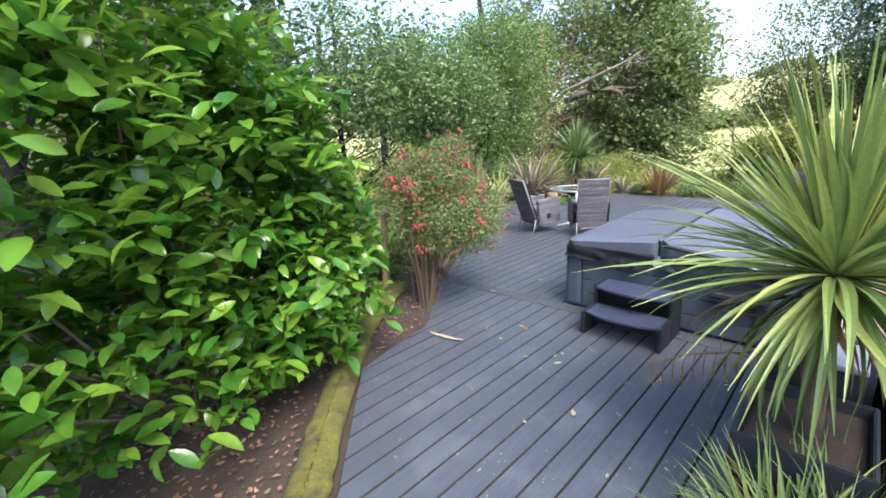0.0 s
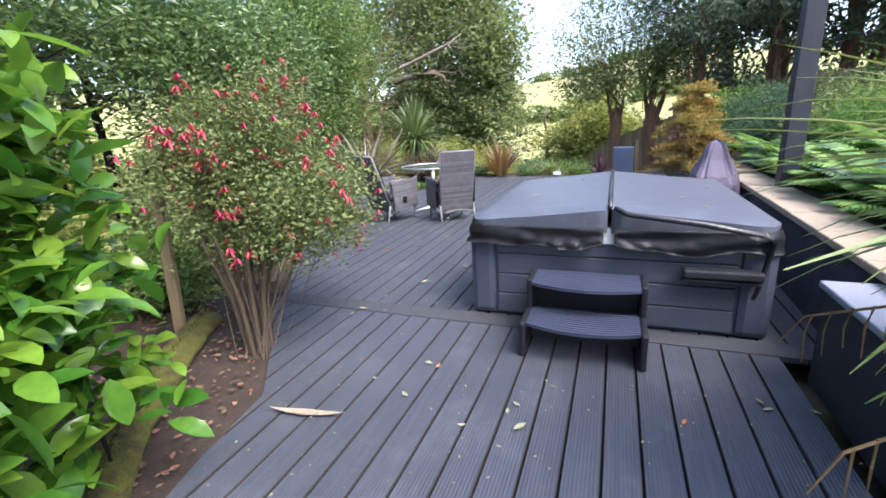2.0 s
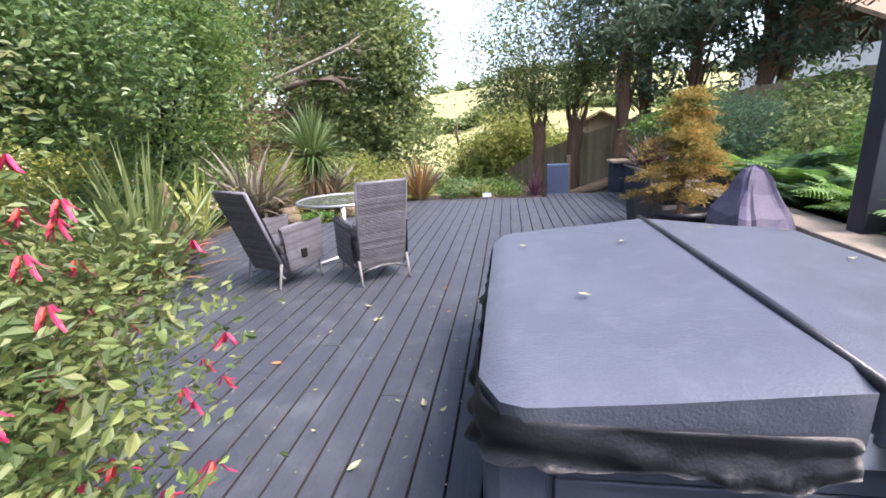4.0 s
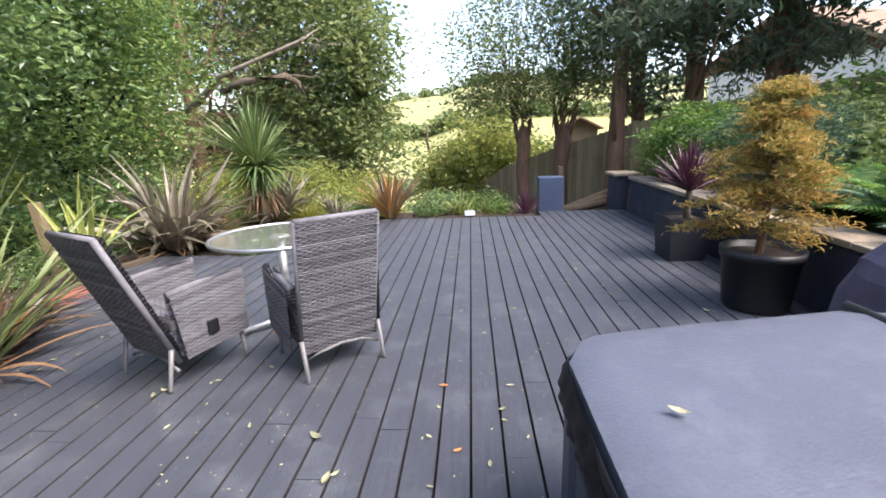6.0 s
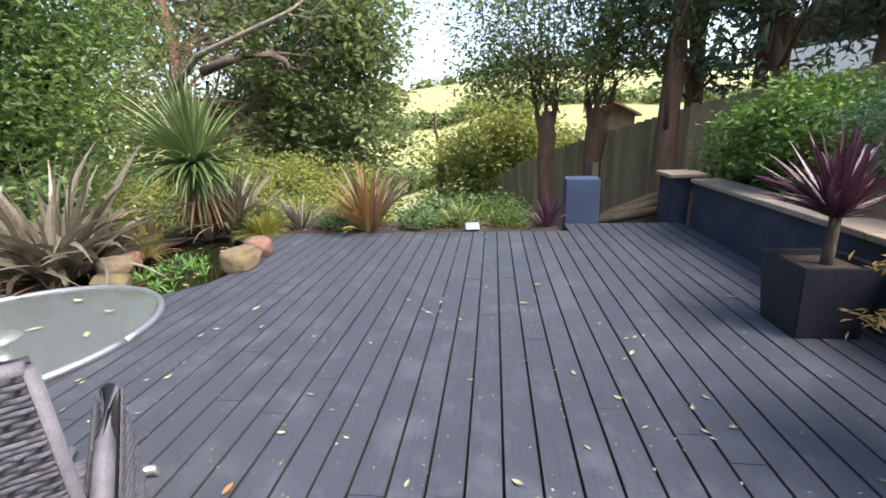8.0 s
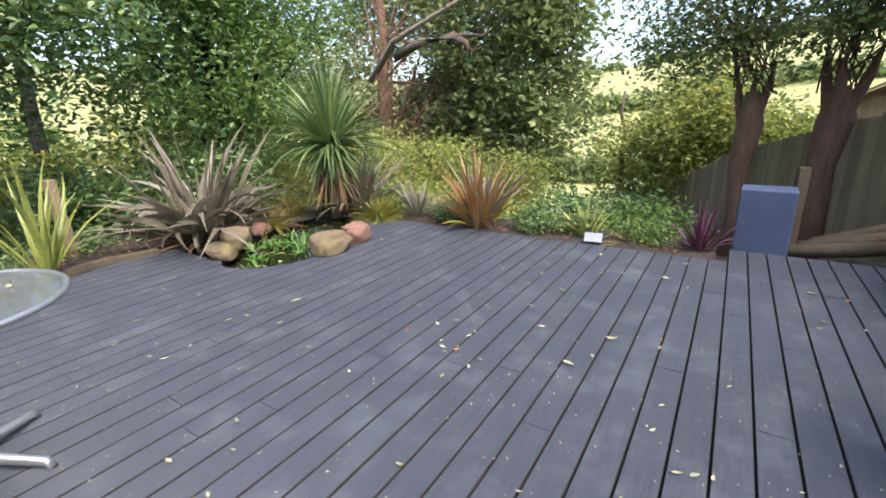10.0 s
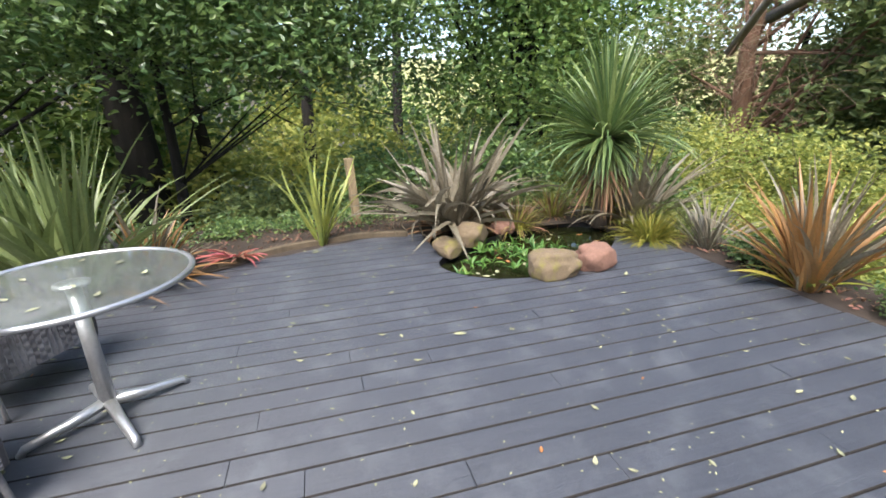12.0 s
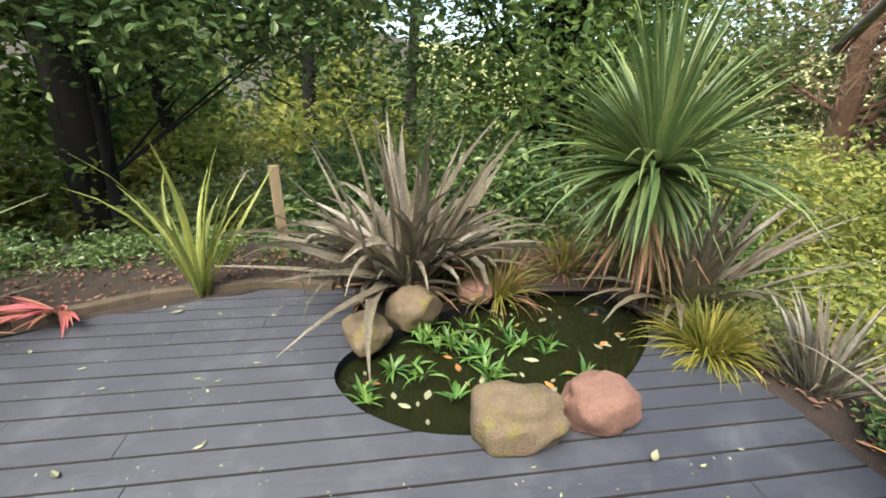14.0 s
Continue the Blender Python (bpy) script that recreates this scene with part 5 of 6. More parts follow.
for k, (bx, by, r, h, mt) in enumerate([(3.4, 8.4, 0.9, 0.8, L_OLIVE), (3.2, 10.0, 0.9, 0.8, L_SHRUB), (1.7, 11.4, 0.8, 0.7, L_OLIVE), (1.4, 12.9, 0.8, 0.7, L_OAK), (4.6, 6.8, 1.0, 1.0, L_OAK), (4.4, 9.4, 1.0, 1.0, L_OLIVE), (2.6, 12.2, 0.8, 0.8, L_SHRUB), (0.6, 13.6, 0.7, 0.6, L_OAK), (4.2, 5.2, 1.0, 0.9, L_OLIVE)]):
    bush("bank_shrub", bx, by, ground_z(bx, by), "leafy shrub on the bank below the conifers", [((0, 0, h * 0.8), (r, r, h), 1)], 3000, 0.085, mt, 280 + k, 8, 0.014, 20, 0.14)


def fern(x, y, z, size, seed, mat):
    root = thing("fern", x, y, z, "arching green fern on the bank above the wall", "fern", "ferns on the bank")
    rs = np.random.RandomState(seed)
    C, A = [], []
    V, Q, o = [], [], 0
    for i in range(22):
        az = i * 2.4 + rs.uniform(-0.3, 0.3)
        L = size * rs.uniform(0.7, 1.1)
        lean0 = rs.uniform(0.35, 0.9)
        pts = []
        p = np.zeros(3)
        for s in range(20):
            ang = lean0 + 1.1 * (s / 19) ** 1.5
            d = np.array([math.sin(ang) * math.cos(az), math.sin(ang) * math.sin(az), math.cos(ang)])
            p = p + d * L / 20
            side = np.array([-math.sin(az), math.cos(az), 0])
            t = s / 19
            w = L * 0.24 * math.sin(math.pi * min(1, t * 0.85 + 0.15)) + 0.006
            for sg in (-1, 1):
                tip = p + side * sg * w + d * w * 0.45 + np.array([0, 0, -0.25 * w])
                e = d * L / 20 * 0.42
                mid = (p + tip) / 2 + np.array([0, 0, 0.06 * w])
                V += [p - e, mid - e, tip, mid + e]
                Q.append((o, o + 1, o + 2, o + 3))
                V += [p - e, mid + e, p + e, p]
                Q.append((o + 4, o + 5, o + 6, o + 7))
                o += 8
    fast("fronds", np.array(V), np.array(Q), mat, root)


rnd = random.Random(17)
for k, (fx, fy, s) in enumerate([(0.35, 5.6, 0.75), (0.3, 6.35, 0.8), (0.95, 6.0, 0.9), (0.45, 7.0, 0.8), (1.1, 6.9, 0.95), (0.4, 7.7, 0.75), (1.5, 7.7, 0.9), (1.7, 6.3, 0.9), (0.3, 4.9, 0.7), (0.4, 8.9, 0.7), (0.9, 5.1, 0.85), (2.2, 7.1, 0.95), (1.9, 8.6, 0.9), (0.35, 9.7, 0.7), (0.75, 6.5, 0.9), (1.4, 5.5, 0.95), (0.8, 7.4, 0.9), (2.0, 5.6, 1.0), (2.6, 6.4, 1.0), (2.7, 8.0, 1.0), (3.2, 7.2, 1.1), (1.3, 8.3, 0.8), (0.75, 9.2, 0.8), (1.9, 9.8, 0.9), (2.9, 9.0, 1.0), (1.1, 10.2, 0.8), (0.12, 5.3, 0.6), (0.12, 6.0, 0.65), (0.14, 6.7, 0.65), (0.16, 7.5, 0.6), (0.14, 8.2, 0.6), (0.15, 4.6, 0.55)]):
    fern(fx, fy, ground_z(fx, fy), s, 100 + k, L_FERN if k % 3 else L_BLUE)

# ---- fence ----
fl = [(6.5, 9.0, 2.4), (4.2, 11.2, 2.2), (2.0, 13.4, 1.9), (0.4, 15.0, 1.5), (-0.9, 16.3, 1.02), (-1.9, 17.6, 0.55), (-2.9, 19.4, -0.2), (-4.0, 21.8, -1.15), (-5.0, 24.2, -2.0)]
for k, (fx, fy, fs) in enumerate([(0.12, 5.55, 0.7), (0.16, 6.35, 0.75), (0.2, 7.75, 0.7), (0.25, 8.6, 0.75), (0.28, 9.5, 0.7)]):
    fern(fx, fy, ground_z(fx, fy), fs, 140 + k, L_FERN)
fence = thing("fence", 0, 0, 0, "tall weathered close-board timber fence stepping down the slope", "fence")
rnd = random.Random(8)
for (ax, ay, az), (bx, by, bz) in zip(fl, fl[1:]):
    ln = math.hypot(bx - ax, by - ay)
    rot = math.degrees(math.atan2(by - ay, bx - ax))
    n = int(ln / 0.125)
    for i in range(n):
        t = (i + 0.5) / n
        boxed("board", (-0.066, -0.011, -1.85, 0.066, 0.011, 0.0), M_FENCE, fence, 0, m=pose(ax + (bx - ax) * t, ay + (by - ay) * t, az + (bz - az) * t + rnd.uniform(-0.008, 0.008), 0, 0, rot + 5))
    boxed("post", (-0.05, -0.08, -2.1, 0.05, 0.02, 0.03), M_FENCE, fence, 0.005, m=pose(ax, ay, az, 0, 0, rot))
gpost = boxed("gate_post", (-0.05, -0.05, -1.5, 0.05, 0.05, 0.72), M_TIMBER, None, 0.006)
gpost.matrix_basis = pose(-1.25, 14.2, 0, 0, 0, 12)
tagged(gpost, "yellowish square timber gate post behind the pillar", "post")
for k in range(3):
    bm = bmesh.new()
    tube(bm, [(-0.55, 0, 0), (0, 0.02, 0.02), (0.6, 0, 0.08)], [0.075, 0.07, 0.06], 9, 0.06, random.Random(k))
    lg = part("log", bm, M_TIMBER, smooth=True)
    lg.matrix_basis = pose(-0.75 + 0.1 * k, 13.95 + 0.28 * k, 0.0 + 0.03 * k - 0.06, 0, -5 - 3 * k, 6 + 9 * k)
    tagged(lg, "weathered brown log lying on the bank by the fence", "log", "logs by the fence")

# ---- shed and house beyond the fence ----
sh = thing("shed", 1.05, 23.0, -1.33, "timber shed with a brown gabled roof", "shed", rz=-8)
boxed("wall", (-0.62, -1.1, -2.5, 0.62, 1.1, 2.78), M_FENCE, sh, 0.01)
bm = bmesh.new()
for s in (-1, 1):
    box(bm, 0, -1.35, -0.03, 0.88, 1.35, 0.03, 0.0, pose(0, 0, 3.15, 0, 28, 0) if s > 0 else pose(0, 0, 3.15, 0, 152, 0))
part("roof", bm, M_ROOF, sh)
bm = bmesh.new()
bm.faces.new([bm.verts.new(c) for c in ((-0.62, -1.1, 2.78), (0.62, -1.1, 2.78), (0, -1.1, 3.1))])
part("gable", bm, M_FENCE, sh)
ho = thing("house", 17, 30, -1, "pale rendered house beyond the trees", "house", rz=20)
boxed("wall", (-6, -4, -4, 6, 4, 5), M_WHITEWALL, ho, 0.02)
bm = bmesh.new()
for s in (-1, 1):
    box(bm, -6.4, 0, -0.08, 6.4, 5.2, 0.08, 0, pose(0, 0, 7.4, -28, 0, 0) if s > 0 else pose(0, 0, 7.4, 0, 0, 180) @ pose(0, 0, 0, -28, 0, 0))
part("roof", bm, M_ROOF, ho)
for wx in (-4, -1.3, 1.3, 4):
    for wz in (0.5, 3.2):
        w = boxed("window", (wx - 0.6, -4.06, wz - 0.6, wx + 0.6, -4.0, wz + 0.6), M_WHITE, ho, 0.02)
        boxed("pane", (wx - 0.5, -4.08, wz - 0.5, wx + 0.5, -4.062, wz + 0.5), M_BLACK, w, 0.0)

# ---- trees ----
# left wood
T = tree
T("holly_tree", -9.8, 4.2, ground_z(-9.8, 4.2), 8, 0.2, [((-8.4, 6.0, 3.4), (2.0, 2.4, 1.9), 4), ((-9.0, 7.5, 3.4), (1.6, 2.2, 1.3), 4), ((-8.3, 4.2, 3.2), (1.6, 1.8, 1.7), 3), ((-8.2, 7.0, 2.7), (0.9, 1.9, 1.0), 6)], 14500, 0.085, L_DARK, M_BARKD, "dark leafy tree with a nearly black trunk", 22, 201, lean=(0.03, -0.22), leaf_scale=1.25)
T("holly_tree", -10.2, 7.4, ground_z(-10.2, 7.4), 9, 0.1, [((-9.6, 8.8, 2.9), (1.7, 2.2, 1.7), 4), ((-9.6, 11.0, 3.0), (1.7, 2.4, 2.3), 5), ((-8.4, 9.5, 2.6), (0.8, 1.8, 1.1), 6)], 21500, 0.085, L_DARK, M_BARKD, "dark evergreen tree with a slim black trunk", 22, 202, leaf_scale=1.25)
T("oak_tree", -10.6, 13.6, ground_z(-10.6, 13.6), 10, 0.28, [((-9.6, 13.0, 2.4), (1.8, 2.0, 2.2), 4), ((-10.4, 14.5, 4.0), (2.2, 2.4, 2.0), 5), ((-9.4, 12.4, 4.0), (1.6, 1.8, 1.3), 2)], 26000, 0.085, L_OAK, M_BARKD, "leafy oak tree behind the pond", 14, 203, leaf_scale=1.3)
T("oak_tree", -13.5, 22.3, ground_z(-13.5, 22.3), 15, 0.42, [((-15.2, 25.0, 8.0), (4.0, 2.6, 4.2), 4), ((-12.0, 26.5, 5.0), (3.0, 1.6, 4.6), 5), ((-12.5, 25.0, 0.8), (3.0, 1.6, 2.6), 3), ((-9.6, 23.6, 4.6), (2.6, 2.6, 3.6), 5), ((-8.6, 24.0, 8.4), (2.6, 2.6, 3.0), 4), ((-9.6, 23.2, 0.6), (2.6, 2.4, 2.4), 3), ((-7.3, 22.5, 1.4), (2.0, 2.0, 2.8), 3), ((-6.9, 22.3, 4.6), (1.5, 1.8, 2.6), 3), ((-16.5, 21.5, 3.0), (2.4, 2.0, 2.2), 2)], 54000, 0.13, L_OLIVE, M_BARKR, "tall tree with a reddish trunk and soft green crown", 26, 204, spread=0.45)
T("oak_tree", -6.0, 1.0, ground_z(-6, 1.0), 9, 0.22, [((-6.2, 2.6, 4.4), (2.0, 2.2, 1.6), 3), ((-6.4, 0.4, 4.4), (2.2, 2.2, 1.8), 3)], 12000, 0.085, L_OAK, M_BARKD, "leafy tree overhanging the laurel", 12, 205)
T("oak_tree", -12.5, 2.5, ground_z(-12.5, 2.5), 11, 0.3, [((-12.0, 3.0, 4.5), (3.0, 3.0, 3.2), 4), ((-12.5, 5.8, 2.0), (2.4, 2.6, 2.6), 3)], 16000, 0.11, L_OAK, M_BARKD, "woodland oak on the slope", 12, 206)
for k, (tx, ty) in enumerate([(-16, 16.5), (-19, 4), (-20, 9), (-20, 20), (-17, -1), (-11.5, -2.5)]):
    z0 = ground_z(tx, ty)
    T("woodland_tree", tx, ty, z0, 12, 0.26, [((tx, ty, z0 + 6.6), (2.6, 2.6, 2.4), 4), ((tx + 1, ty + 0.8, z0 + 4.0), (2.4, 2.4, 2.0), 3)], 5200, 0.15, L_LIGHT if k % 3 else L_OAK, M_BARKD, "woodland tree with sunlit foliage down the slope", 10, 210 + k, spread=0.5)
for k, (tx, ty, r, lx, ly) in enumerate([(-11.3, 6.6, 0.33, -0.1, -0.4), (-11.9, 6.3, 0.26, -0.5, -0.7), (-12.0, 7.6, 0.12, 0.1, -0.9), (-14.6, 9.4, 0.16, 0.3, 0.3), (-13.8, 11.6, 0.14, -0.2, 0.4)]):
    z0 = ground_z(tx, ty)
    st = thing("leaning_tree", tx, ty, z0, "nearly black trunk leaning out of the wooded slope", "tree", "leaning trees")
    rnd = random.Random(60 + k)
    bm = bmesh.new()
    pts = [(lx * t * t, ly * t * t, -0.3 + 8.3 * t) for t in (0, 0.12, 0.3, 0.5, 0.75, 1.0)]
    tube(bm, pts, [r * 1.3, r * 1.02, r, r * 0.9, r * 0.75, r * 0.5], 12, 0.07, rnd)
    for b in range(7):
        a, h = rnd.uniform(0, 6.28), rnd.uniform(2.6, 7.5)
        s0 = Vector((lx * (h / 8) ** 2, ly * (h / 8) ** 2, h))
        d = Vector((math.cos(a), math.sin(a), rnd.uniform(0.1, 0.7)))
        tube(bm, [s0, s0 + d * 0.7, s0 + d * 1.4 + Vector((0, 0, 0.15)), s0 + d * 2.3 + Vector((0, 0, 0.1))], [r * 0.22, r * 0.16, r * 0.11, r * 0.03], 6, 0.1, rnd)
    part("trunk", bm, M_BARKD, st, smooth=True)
for k, (bx, by) in enumerate([(-21.5, 8.5), (-22.0, 13.0), (-21.0, 17.5), (-22.5, 3.5)]):
    bush("woodland_shrub", bx, by, ground_z(bx, by), "leafy green thicket at the foot of the slope", [((0, 0, 3.0), (2.6, 2.8, 3.4), 1)], 5200, 0.24, L_OAK if k % 2 else L_OLIVE, 340 + k, 8, 0.03, 22, 0.3)
z0 = ground_z(-15.5, 27.0)
T("woodland_tree", -15.5, 27.0, z0, 13, 0.3, [((-14.0, 26.5, 0.5), (3.6, 1.8, 3.6), 4), ((-18.5, 24.5, 1.0), (3.4, 2.4, 4.0), 4), ((-11.0, 27.0, 0.0), (3.4, 1.6, 3.0), 3), ((-16.5, 26.5, 6.0), (3.6, 2.0, 3.0), 3)], 17000, 0.15, L_OLIVE, M_BARKD, "soft green woodland tree past the conifer", 12, 219, spread=0.5)
# bare branches that reach out of the trees


def bare_branch(runs, seed, mat, label):
    """A limb with side shoots along it; runs: (points, radii)."""
    rnd = random.Random(seed)
    bm = bmesh.new()
    for pts, radii in runs:
        tube(bm, pts, radii, 8, 0.1, rnd)
        for a, b in zip(pts[1:], pts[2:]):
            for k in range(4):
                p0 = Vector(a).lerp(Vector(b), rnd.random())
                e = p0 + Vector((rnd.uniform(-0.2, 0.7), rnd.uniform(-0.4, 0.4), rnd.uniform(-0.5, 0.5)))
                tube(bm, [p0, p0.lerp(e, 0.5) + Vector((0, 0, rnd.uniform(-0.06, 0.1))), e], [0.016, 0.011, 0.004], 5)
    br = part("bare_branch", bm, mat, smooth=True)
    return tagged(br, label, "branch")


bare_branch([([(-12.6, 20.6, 2.5), (-11.5, 19.9, 2.95), (-10.7, 19.5, 3.4), (-9.66, 19.3, 3.67), (-8.06, 19.3, 4.2), (-7.36, 19.3, 4.55)], [0.12, 0.1, 0.085, 0.07, 0.05, 0.015]), ([(-8.3, 19.3, 4.12), (-7.7, 19.25, 4.15), (-7.3, 19.2, 4.05)], [0.035, 0.025, 0.01])], 9, M_DEAD, "long bare grey branch reaching out of the trees")
bare_branch([([(-10.7, 19.6, 3.0), (-9.73, 19.3, 3.21), (-8.5, 19.3, 3.31), (-8.15, 19.3, 3.1), (-7.99, 19.3, 2.74)], [0.13, 0.125, 0.11, 0.08, 0.03]), ([(-8.6, 19.3, 3.3), (-8.1, 19.3, 3.28), (-7.6, 19.3, 3.2)], [0.05, 0.04, 0.015])], 10, M_BARK, "dark crooked branch hooking down below the bare one")


def twig_mass(cx, cy, cz, n, sx, sy, sz, length, seed, mat, label):
    """Uncountable fine dead twigs, bent and drooping."""
    rs = np.random.RandomState(seed)
    bm = bmesh.new()
    for k in range(n):
        s0 = Vector((cx + rs.normal() * sx, cy + rs.normal() * sy, cz + rs.normal() * sz))
        e = s0 + Vector((rs.normal() * 0.6, rs.normal() * 0.5, rs.uniform(-0.5, 0.5))) * length
        mid = s0.lerp(e, 0.5) + Vector((rs.normal() * 0.1, 0, rs.uniform(0.05, 0.25))) * length
        tube(bm, [s0, mid, e], [0.011, 0.008, 0.004], 4)
    tagged(part("twig_thicket", bm, mat), label, "twigs", kind="stuff")


M_TWIG = material("dead twig", (0.3, 0.2, 0.125), 0.9, (0.18, 0.12, 0.075), 7, 40, 0.3, spread=0.35, island=True)
twig_mass(-12.8, 21.4, 2.6, 330, 1.0, 0.5, 1.9, 1.7, 13, M_TWIG, "dead brown twigs hanging round the conifer trunk")
for k, (bx, by, r, h) in enumerate([(-8.2, 15.6, 1.1, 1.2), (-7.2, 16.8, 1.2, 1.1), (-9.6, 17.2, 1.4, 1.6), (-6.0, 17.5, 1.2, 1.0), (-10.4, 15.2, 1.2, 1.4)]):
    gz = ground_z(bx, by)
    bush("hedge_shrub", bx, by, gz, "pale yellow-green hedge foliage below the trees", [((0, 0, h * 0.9), (r, r, h), 1)], 5200, 0.085, L_LIGHT, 240 + k, 10, 0.015, 24, 0.16)
for k, (bx, by, r, h, mt) in enumerate([(-9.4, 5.0, 1.2, 0.9, L_OAK), (-9.6, 8.8, 1.0, 0.7, L_OLIVE), (-9.2, 10.6, 1.1, 0.9, L_DARK), (-8.9, 12.2, 1.1, 1.0, L_DARK), (-12.0, 7.5, 1.6, 1.5, L_LIGHT), (-12.5, 10.5, 1.8, 1.7, L_LIGHT), (-11.8, 4.0, 1.6, 1.4, L_LIGHT), (-9.0, 3.0, 1.3, 1.1, L_DARK), (-8.0, 1.0, 1.3, 1.3, L_OAK), (-7.2, -0.8, 1.3, 1.4, L_OAK), (-14.5, 6.0, 2.2, 2.4, L_LIGHT), (-15.0, 9.6, 2.4, 2.6, L_LIGHT), (-14.0, 14.0, 2.4, 2.6, L_LIGHT), (-12.5, 17.5, 2.2, 2.4, L_OLIVE), (-15.5, 2.0, 2.4, 2.6, L_LIGHT)]):
    gz = ground_z(bx, by)
    bush("woodland_shrub", bx, by, gz, "leafy woodland undergrowth on the slope", [((0, 0, h * 0.8), (r, r, h), 1)], 4600, 0.12 if r < 1.5 else 0.17, mt, 260 + k, 8, 0.015, 22, 0.2)
for k, (bx, by, r, h) in enumerate([(-7.75, 7.7, 0.5, 0.32), (-7.85, 8.5, 0.5, 0.35), (-7.95, 9.3, 0.5, 0.35), (-8.05, 10.1, 0.55, 0.4), (-7.6, 6.9, 0.5, 0.3), (-7.9, 11.0, 0.5, 0.4)]):
    bush("ground_cover", bx, by, ground_z(bx, by), "low dark green ground cover behind the timber edging", [((0, 0, h * 0.6), (r, r, h), 1)], 2200, 0.055, L_DARK, 290 + k, 6, 0.006, 18, 0.08)
for k, (bx, by, r, h, mt) in enumerate([(-5.3, 3.3, 0.5, 0.4, L_DARK), (-5.2, 4.4, 0.5, 0.42, L_OAK), (-6.1, 3.9, 0.7, 0.7, L_LIGHT), (-4.75, 2.9, 0.4, 0.28, L_DARK), (-6.3, 5.2, 0.6, 0.6, L_OLIVE), (-6.9, 3.0, 0.8, 1.0, L_LIGHT), (-5.3, 5.4, 0.35, 0.35, L_DARK)]):
    bush("undergrowth", bx, by, -0.05, "leafy green undergrowth beside the fuchsia", [((0, 0, h * 0.8), (r, r, h), 1)], 2400, 0.07, mt, 310 + k, 8, 0.008, 18, 0.1)
for k, (bx, by, r, h, mt) in enumerate([(-4.95, 13.2, 0.3, 0.16, L_DARK), (-3.75, 13.15, 0.35, 0.18, L_DARK), (-3.3, 13.3, 0.3, 0.15, L_OLIVE), (-2.55, 13.3, 0.35, 0.15, L_OAK), (-6.05, 13.25, 0.35, 0.2, L_OLIVE)]):
    bush("ground_cover", bx, by, -0.02, "low leafy ground cover along the deck's far edge", [((0, 0, h * 0.7), (r, r * 0.7, h), 1)], 1300, 0.045, mt, 330 + k, 6, 0.005, 16, 0.05)
# right: light tree on the fence line and dark conifers


def pollard(x, y, knob, r, blobs, n, seed, label, arms):
    """Short thick knobbly trunk with many upright shoots and a thin veil of small leaves."""
    z0 = ground_z(x, y)
    root = thing("apple_tree", x, y, z0, label, "tree")
    rnd, rs = random.Random(seed), np.random.RandomState(seed)
    h = knob - z0
    bm = bmesh.new()
    tube(bm, [(0, 0, -0.3), (0.01, 0, h * 0.35), (-0.03, 0.02, h * 0.6), (0.02, 0, h * 0.85), (0, 0, h + 0.1)], [r * 1.3, r, r * 1.1, r * 1.5, r * 0.7], 12, 0.1, rnd)
    for a, tilt, ln in arms:
        d = Vector((math.cos(a) * math.sin(tilt), math.sin(a) * math.sin(tilt), math.cos(tilt)))
        p = Vector((0, 0, h * 0.8))
        tube(bm, [p, p + d * ln * 0.4, p + d * ln * 0.75 + Vector((0, 0, 0.12)), p + d * ln + Vector((0, 0, 0.35))], [r * 0.75, r * 0.6, r * 0.45, r * 0.12], 9, 0.1, rnd)
    rel = [((b[0][0] - x, b[0][1] - y, b[0][2] - z0), b[1], b[2]) for b in blobs]
    cen, clumps = cloud(rs, n, rel, 14, 0.26, 0.2)
    for c in clumps[:80]:
        e = Vector(c)
        s = Vector((rnd.uniform(-0.25, 0.25), rnd.uniform(-0.25, 0.25), h + rnd.uniform(0.0, 1.1)))
        mid = s.lerp(e, 0.5) + Vector((rnd.uniform(-0.15, 0.15), rnd.uniform(-0.15, 0.15), rnd.uniform(0.0, 0.3)))
        tube(bm, [s, mid, e], [0.012, 0.008, 0.003], 4)
    part("trunk", bm, M_BARKR, root, smooth=True)
    v, q = leaves(rs, cen, 0.085, 0.5, 0.5, droop=0.3)
    fast("crown", v, q, L_OLIVE, root)


pollard(-1.77, 15.9, 1.42, 0.115, [((-2.5, 15.6, 3.0), (1.3, 1.2, 1.2), 4), ((-2.6, 15.7, 2.1), (0.8, 0.7, 0.6), 2), ((-1.6, 15.3, 2.2), (0.7, 0.4, 0.5), 1), ((-1.9, 15.6, 4.4), (1.3, 1.2, 0.9), 2)], 7500, 221, "gnarled pollarded trunk with thin light foliage", [(2.6, 0.5, 0.5), (0.3, 0.35, 0.6), (1.6, 0.3, 0.5)])
pollard(-0.85, 16.1, 1.45, 0.14, [((-0.9, 15.8, 3.3), (1.2, 1.2, 1.1), 4), ((-0.2, 15.5, 2.7), (1.0, 0.8, 0.8), 3), ((-1.0, 15.5, 2.3), (0.7, 0.4, 0.5), 1), ((-0.6, 16.0, 4.5), (1.5, 1.3, 1.1), 3)], 9500, 222, "thick knobbly pollarded trunk beside the fence", [(0.2, 0.45, 0.8), (2.8, 0.3, 0.7), (4.5, 0.4, 0.6)])
T("willow_tree", -4.4, 21.0, ground_z(-4.4, 21), 5, 0.12, [((-3.7, 20.5, -0.2), (1.5, 1.3, 1.7), 3), ((-2.4, 19.4, 0.6), (1.3, 1.0, 1.4), 3)], 8000, 0.08, L_LIGHT, M_BARK, "yellow-green weeping shrub on the slope", 14, 223, 30, 0.25)
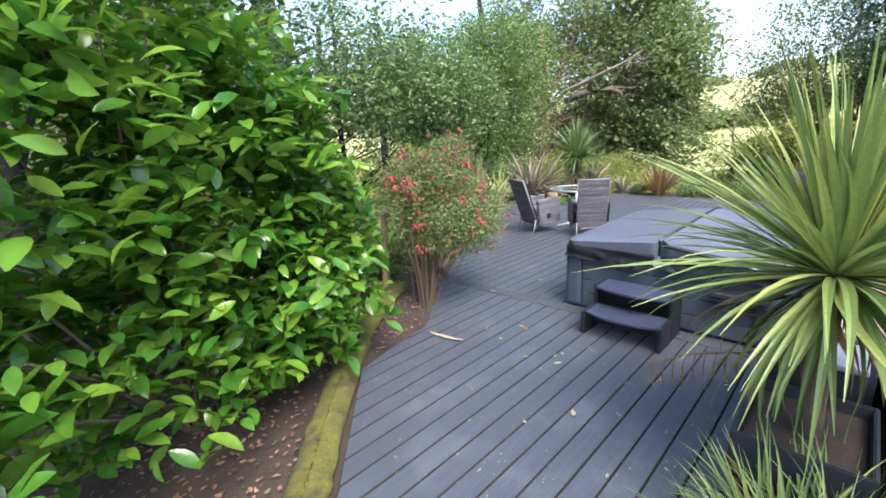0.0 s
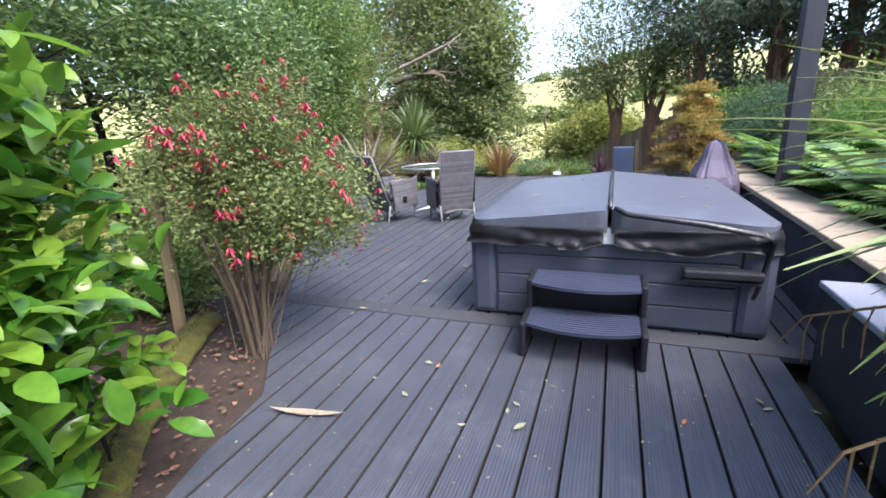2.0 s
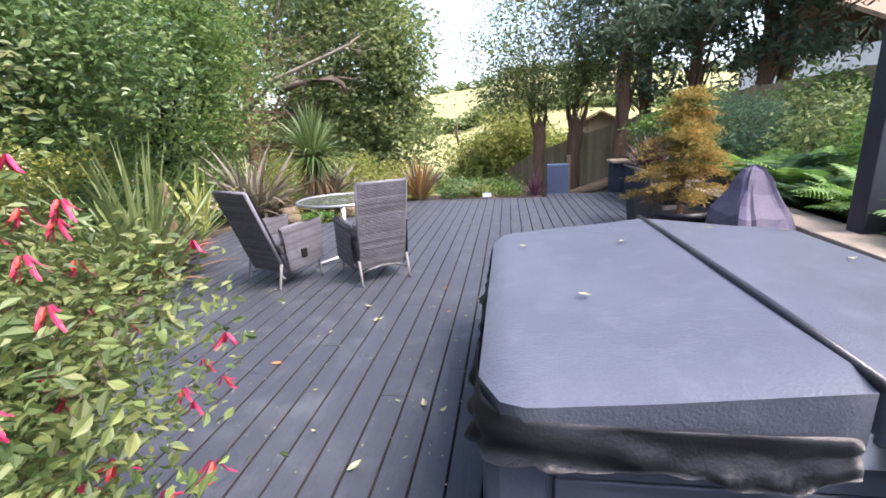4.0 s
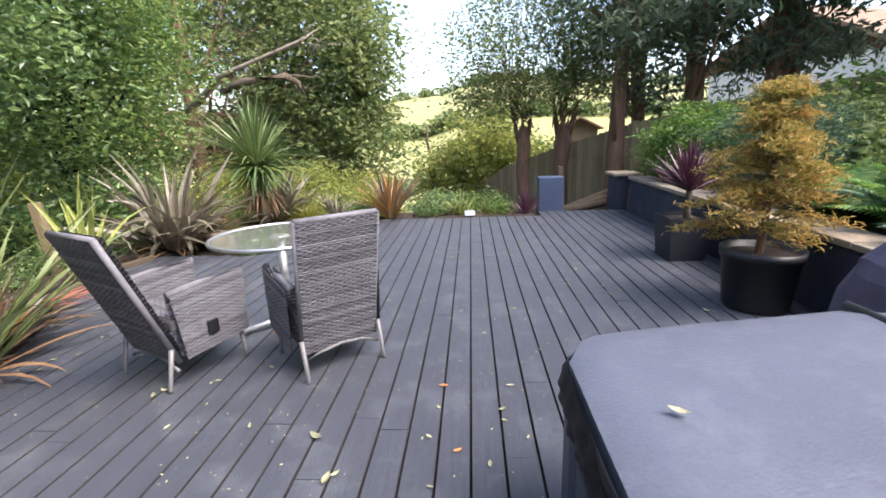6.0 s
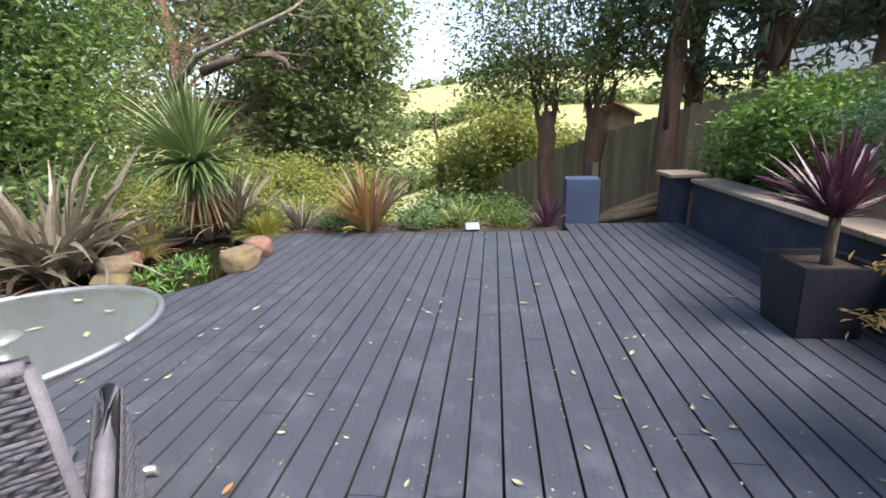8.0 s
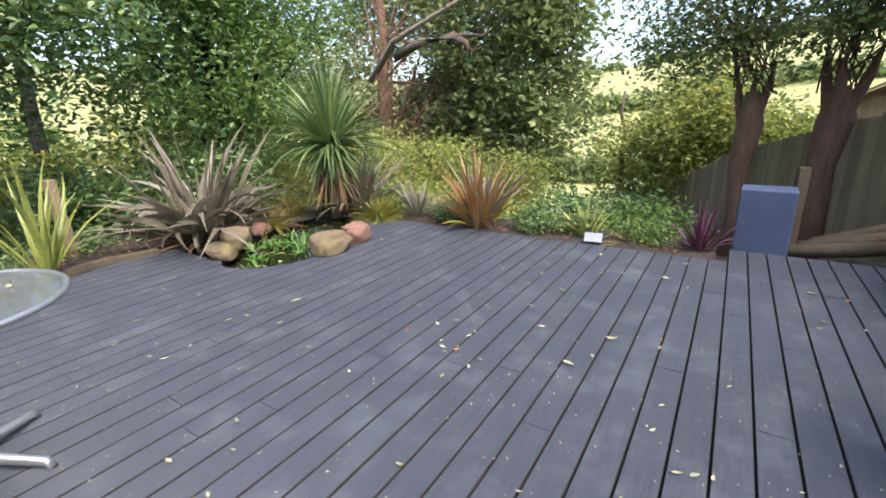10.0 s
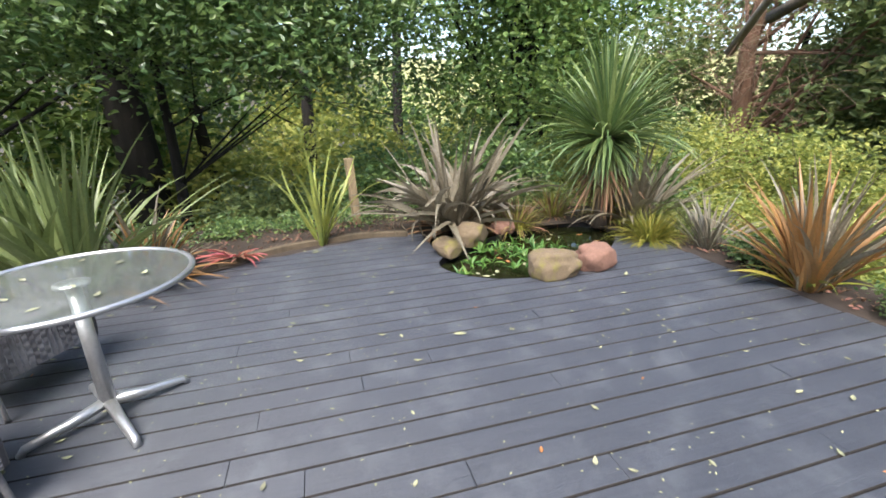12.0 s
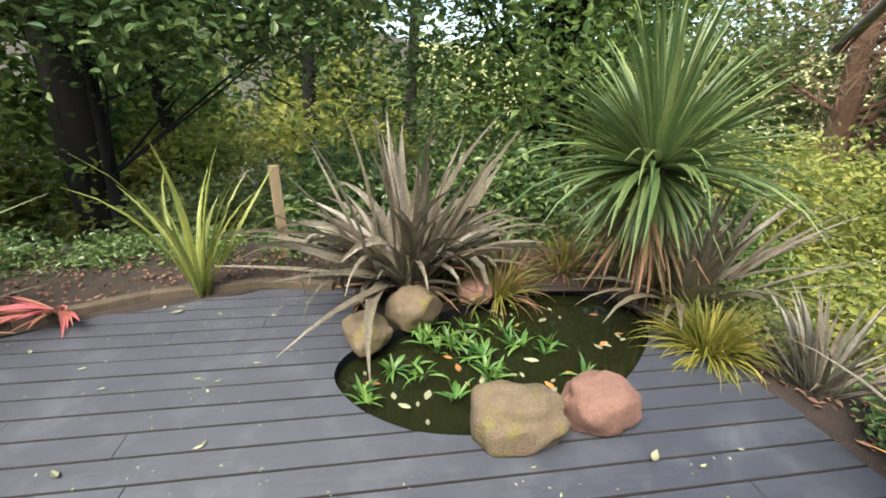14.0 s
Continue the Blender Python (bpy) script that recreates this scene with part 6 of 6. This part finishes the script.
T("willow_tree", -1.9, 20.6, ground_z(-1.9, 20.6), 5.5, 0.1, [((-2.3, 20.4, 1.2), (1.5, 1.2, 1.3), 3), ((-1.3, 20.2, 0.4), (1.4, 1.0, 1.2), 3), ((-3.0, 20.6, -0.4), (1.4, 1.0, 1.0), 2)], 8000, 0.075, L_LIGHT, M_BARK, "thin yellow-green tree below the fence", 14, 224, 26, 0.25)
for k, (tx, ty, hh, n) in enumerate([(0.05, 15.1, 7, 2200), (0.9, 16.4, 7, 2200), (1.6, 15.2, 7, 2600), (2.2, 16.7, 7, 2400), (2.9, 14.9, 7, 2800), (3.7, 15.6, 7, 3000), (4.4, 12.8, 7, 4200), (5.4, 11.4, 7, 4500), (6.6, 10.4, 7, 2600), (7.6, 8.6, 7, 1500), (5.6, 14.2, 7, 4800), (8.4, 12.0, 7, 4000), (8.6, 6.2, 7, 1500), (8.8, 3.6, 7, 1200)]):
    z0 = ground_z(tx, ty)
    T("conifer_tree", tx, ty, z0, hh, 0.21, [((tx, ty, z0 + 5.0), (1.4, 1.4, 1.4), 4), ((tx - 0.3, ty - 0.8, z0 + 3.9), (1.3, 1.1, 0.8), 2), ((tx + 0.2, ty - 0.4, z0 + 2.8), (1.1, 1.0, 0.5), 0.7)], n, 0.12, L_CON, M_BARKR, "tall dark conifer with a bare reddish trunk", 12, 230 + k, 30, 0.26, trunk_to=0.92, aspect=0.3, droop=0.6)
# far hedges and woods on the hills
rs = np.random.RandomState(77)
cs = []
for i in range(260):
    row = i % 3
    d = (80, 150, 265)[row] + rs.uniform(-2.5, 2.5)
    a = rs.uniform(-0.6, 0.45)
    px, py = d * math.sin(a) - 3, d * math.cos(a)
    r = rs.uniform(1.6, 3.6) * (1 + 0.4 * row * 0.5)
    m = 90
    dd = rs.normal(size=(m, 3))
    dd /= np.linalg.norm(dd, axis=1)[:, None]
    cs.append(np.array([px, py, ground_z(px, py) + r * 0.5]) + dd * r * rs.uniform(0.6, 1.0, (m, 1)) * np.array([1.3, 1.0, 0.75]))
v, q = leaves(rs, np.concatenate(cs), 1.5, 0.7, 0.4)
fw = fast("far_hedges", v, q, L_OLIVE)
tagged(fw, "hedgerow trees dividing the far fields", "trees", kind="stuff")

# ---- litter ----
rs = np.random.RandomState(5)


def fallen(x, y, z, size, mat, label, seed):
    r = np.random.RandomState(seed)
    t = np.linspace(0, 1, 5)
    w = np.sin(np.pi * np.clip(t, 0.04, 0.97)) * size * 0.23
    curl = r.uniform(0.05, 0.25) * size
    V = []
    for i in range(5):
        zz = 0.004 + curl * (2 * t[i] - 1) ** 2
        V += [((t[i] - 0.5) * size, -w[i], zz + w[i] * 0.5), ((t[i] - 0.5) * size, 0, zz), ((t[i] - 0.5) * size, w[i], zz + w[i] * 0.5)]
    Q = [(3 * i + k, 3 * i + 3 + k, 3 * i + 4 + k, 3 * i + 1 + k) for i in range(4) for k in range(2)]
    ob = fast("fallen_leaf", V, Q, mat)
    ob.matrix_basis = pose(x, y, z, 0, 0, r.uniform(0, 360))
    return tagged(ob, label, "leaf", "leaves on the deck")


spots = []
while len(spots) < 300:
    px, py = rs.uniform(-6.8, -0.6), rs.uniform(2.2, 12.7)
    if py < 4.5 and (px < -3.0 or py < front_low(px) + 0.2):
        continue
    if py > 5 and (py < deck_low(px) + 0.1 or py > deck_high(px) - 0.1):
        continue
    if -2.8 < px < -0.5 and 4.2 < py < 7.1:
        continue
    if px < -5.15 and py > 10.4:
        continue
    spots.append((px, py))
for i, (px, py) in enumerate(spots):
    big = i % 9 == 0
    fallen(px, py, 0.002, rs.uniform(0.05, 0.085) if big else rs.uniform(0.024, 0.052), L_FALLO if i % 13 == 0 else L_FALLG, "curled orange-brown fallen leaf" if i % 13 == 0 else "small pale fallen leaf on the boards", 300 + i)
for i, (px, py) in enumerate([(-2.2, 5.6), (-1.9, 6.3), (-1.2, 5.5), (-0.95, 6.1), (-1.35, 6.6), (-2.4, 6.4), (-1.1, 5.2), (-0.9, 6.7)]):
    fallen(px - 0.1, py - 0.1, 0.822 - 0.098 * abs(px - 0.1 + 1.755) - 0.012, 0.05, L_FALLG, "small dry leaf lying on the tub cover", 700 + i)
fp = fallen(-3.1, 3.5, 0.002, 0.38, M_DEAD, "long grey fallen strap leaf on the deck", 999)
for i, (ox, oy) in enumerate([(0.1, 0.05), (-0.2, 0.12), (0.25, 0.2), (-0.08, -0.22), (0.18, -0.15), (-0.3, -0.08), (0.02, 0.3), (0.33, 0.02)]):
    fallen(-4.4 + ox, 8.49 + oy, 0.721, 0.05, L_FALLG, "small dry leaf lying on the glass table", 760 + i)
fp.scale = (1, 0.28, 0.3)
# crumbs of dirt and broken leaf on the boards
D = []
while len(D) < 1700:
    px, py = rs.uniform(-6.8, -0.6), rs.uniform(2.0, 12.8)
    if py < 4.6 and py < front_low(px) + 0.1 or py > 4.9 and (py < deck_low(px) + 0.05 or py > deck_high(px) - 0.05) or (-2.7 < px < -0.55 and 4.2 < py < 7.1) or (px < -5.15 and py > 10.4):
        continue
    D.append((px, py, 0.006))
v, q = leaves(rs, np.array(D), 0.015, 0.6, 0.9, droop=0.0)
v[:, 2] = np.maximum(v[:, 2], 0.003)
cr = fast("leaf_crumbs", v, q, L_FALLG)
tagged(cr, "tiny pale crumbs of leaf and dirt on the deck", "debris", kind="stuff")
# leaf litter under the shrubs, uncountable
C = []
while len(C) < 8500:
    px, py = rs.uniform(-7.9, -1.9), rs.uniform(-0.5, 13.3)
    if py < 4.9 and px < float(np.interp(py, [1.0, 1.69, 2.07, 2.62, 2.9, 3.58, 4.13, 4.7], [-1.7, -2.55, -2.97, -3.5, -3.38, -3.5, -3.92, -4.4])):
        C.append((px, py, 0.0))
    elif 4.9 < py < 10.5 and px < float(np.interp(py, [4.95, 7.75, 8.6, 9.2, 9.95], [-4.7, -6.4, -6.8, -7.1, -7.25])) and px > -8:
        C.append((px, py, 0.025))
    elif py > 12.95:
        C.append((px, py, 0.02))
v, q = leaves(rs, np.array(C), 0.045, 0.5, 0.75, droop=0.0)
v[:, 2] = np.maximum(v[:, 2], 0.0)
lt = fast("leaf_litter", v, q, L_LITTER)
tagged(lt, "brown dead leaf litter over the soil", "leaf litter", kind="stuff")
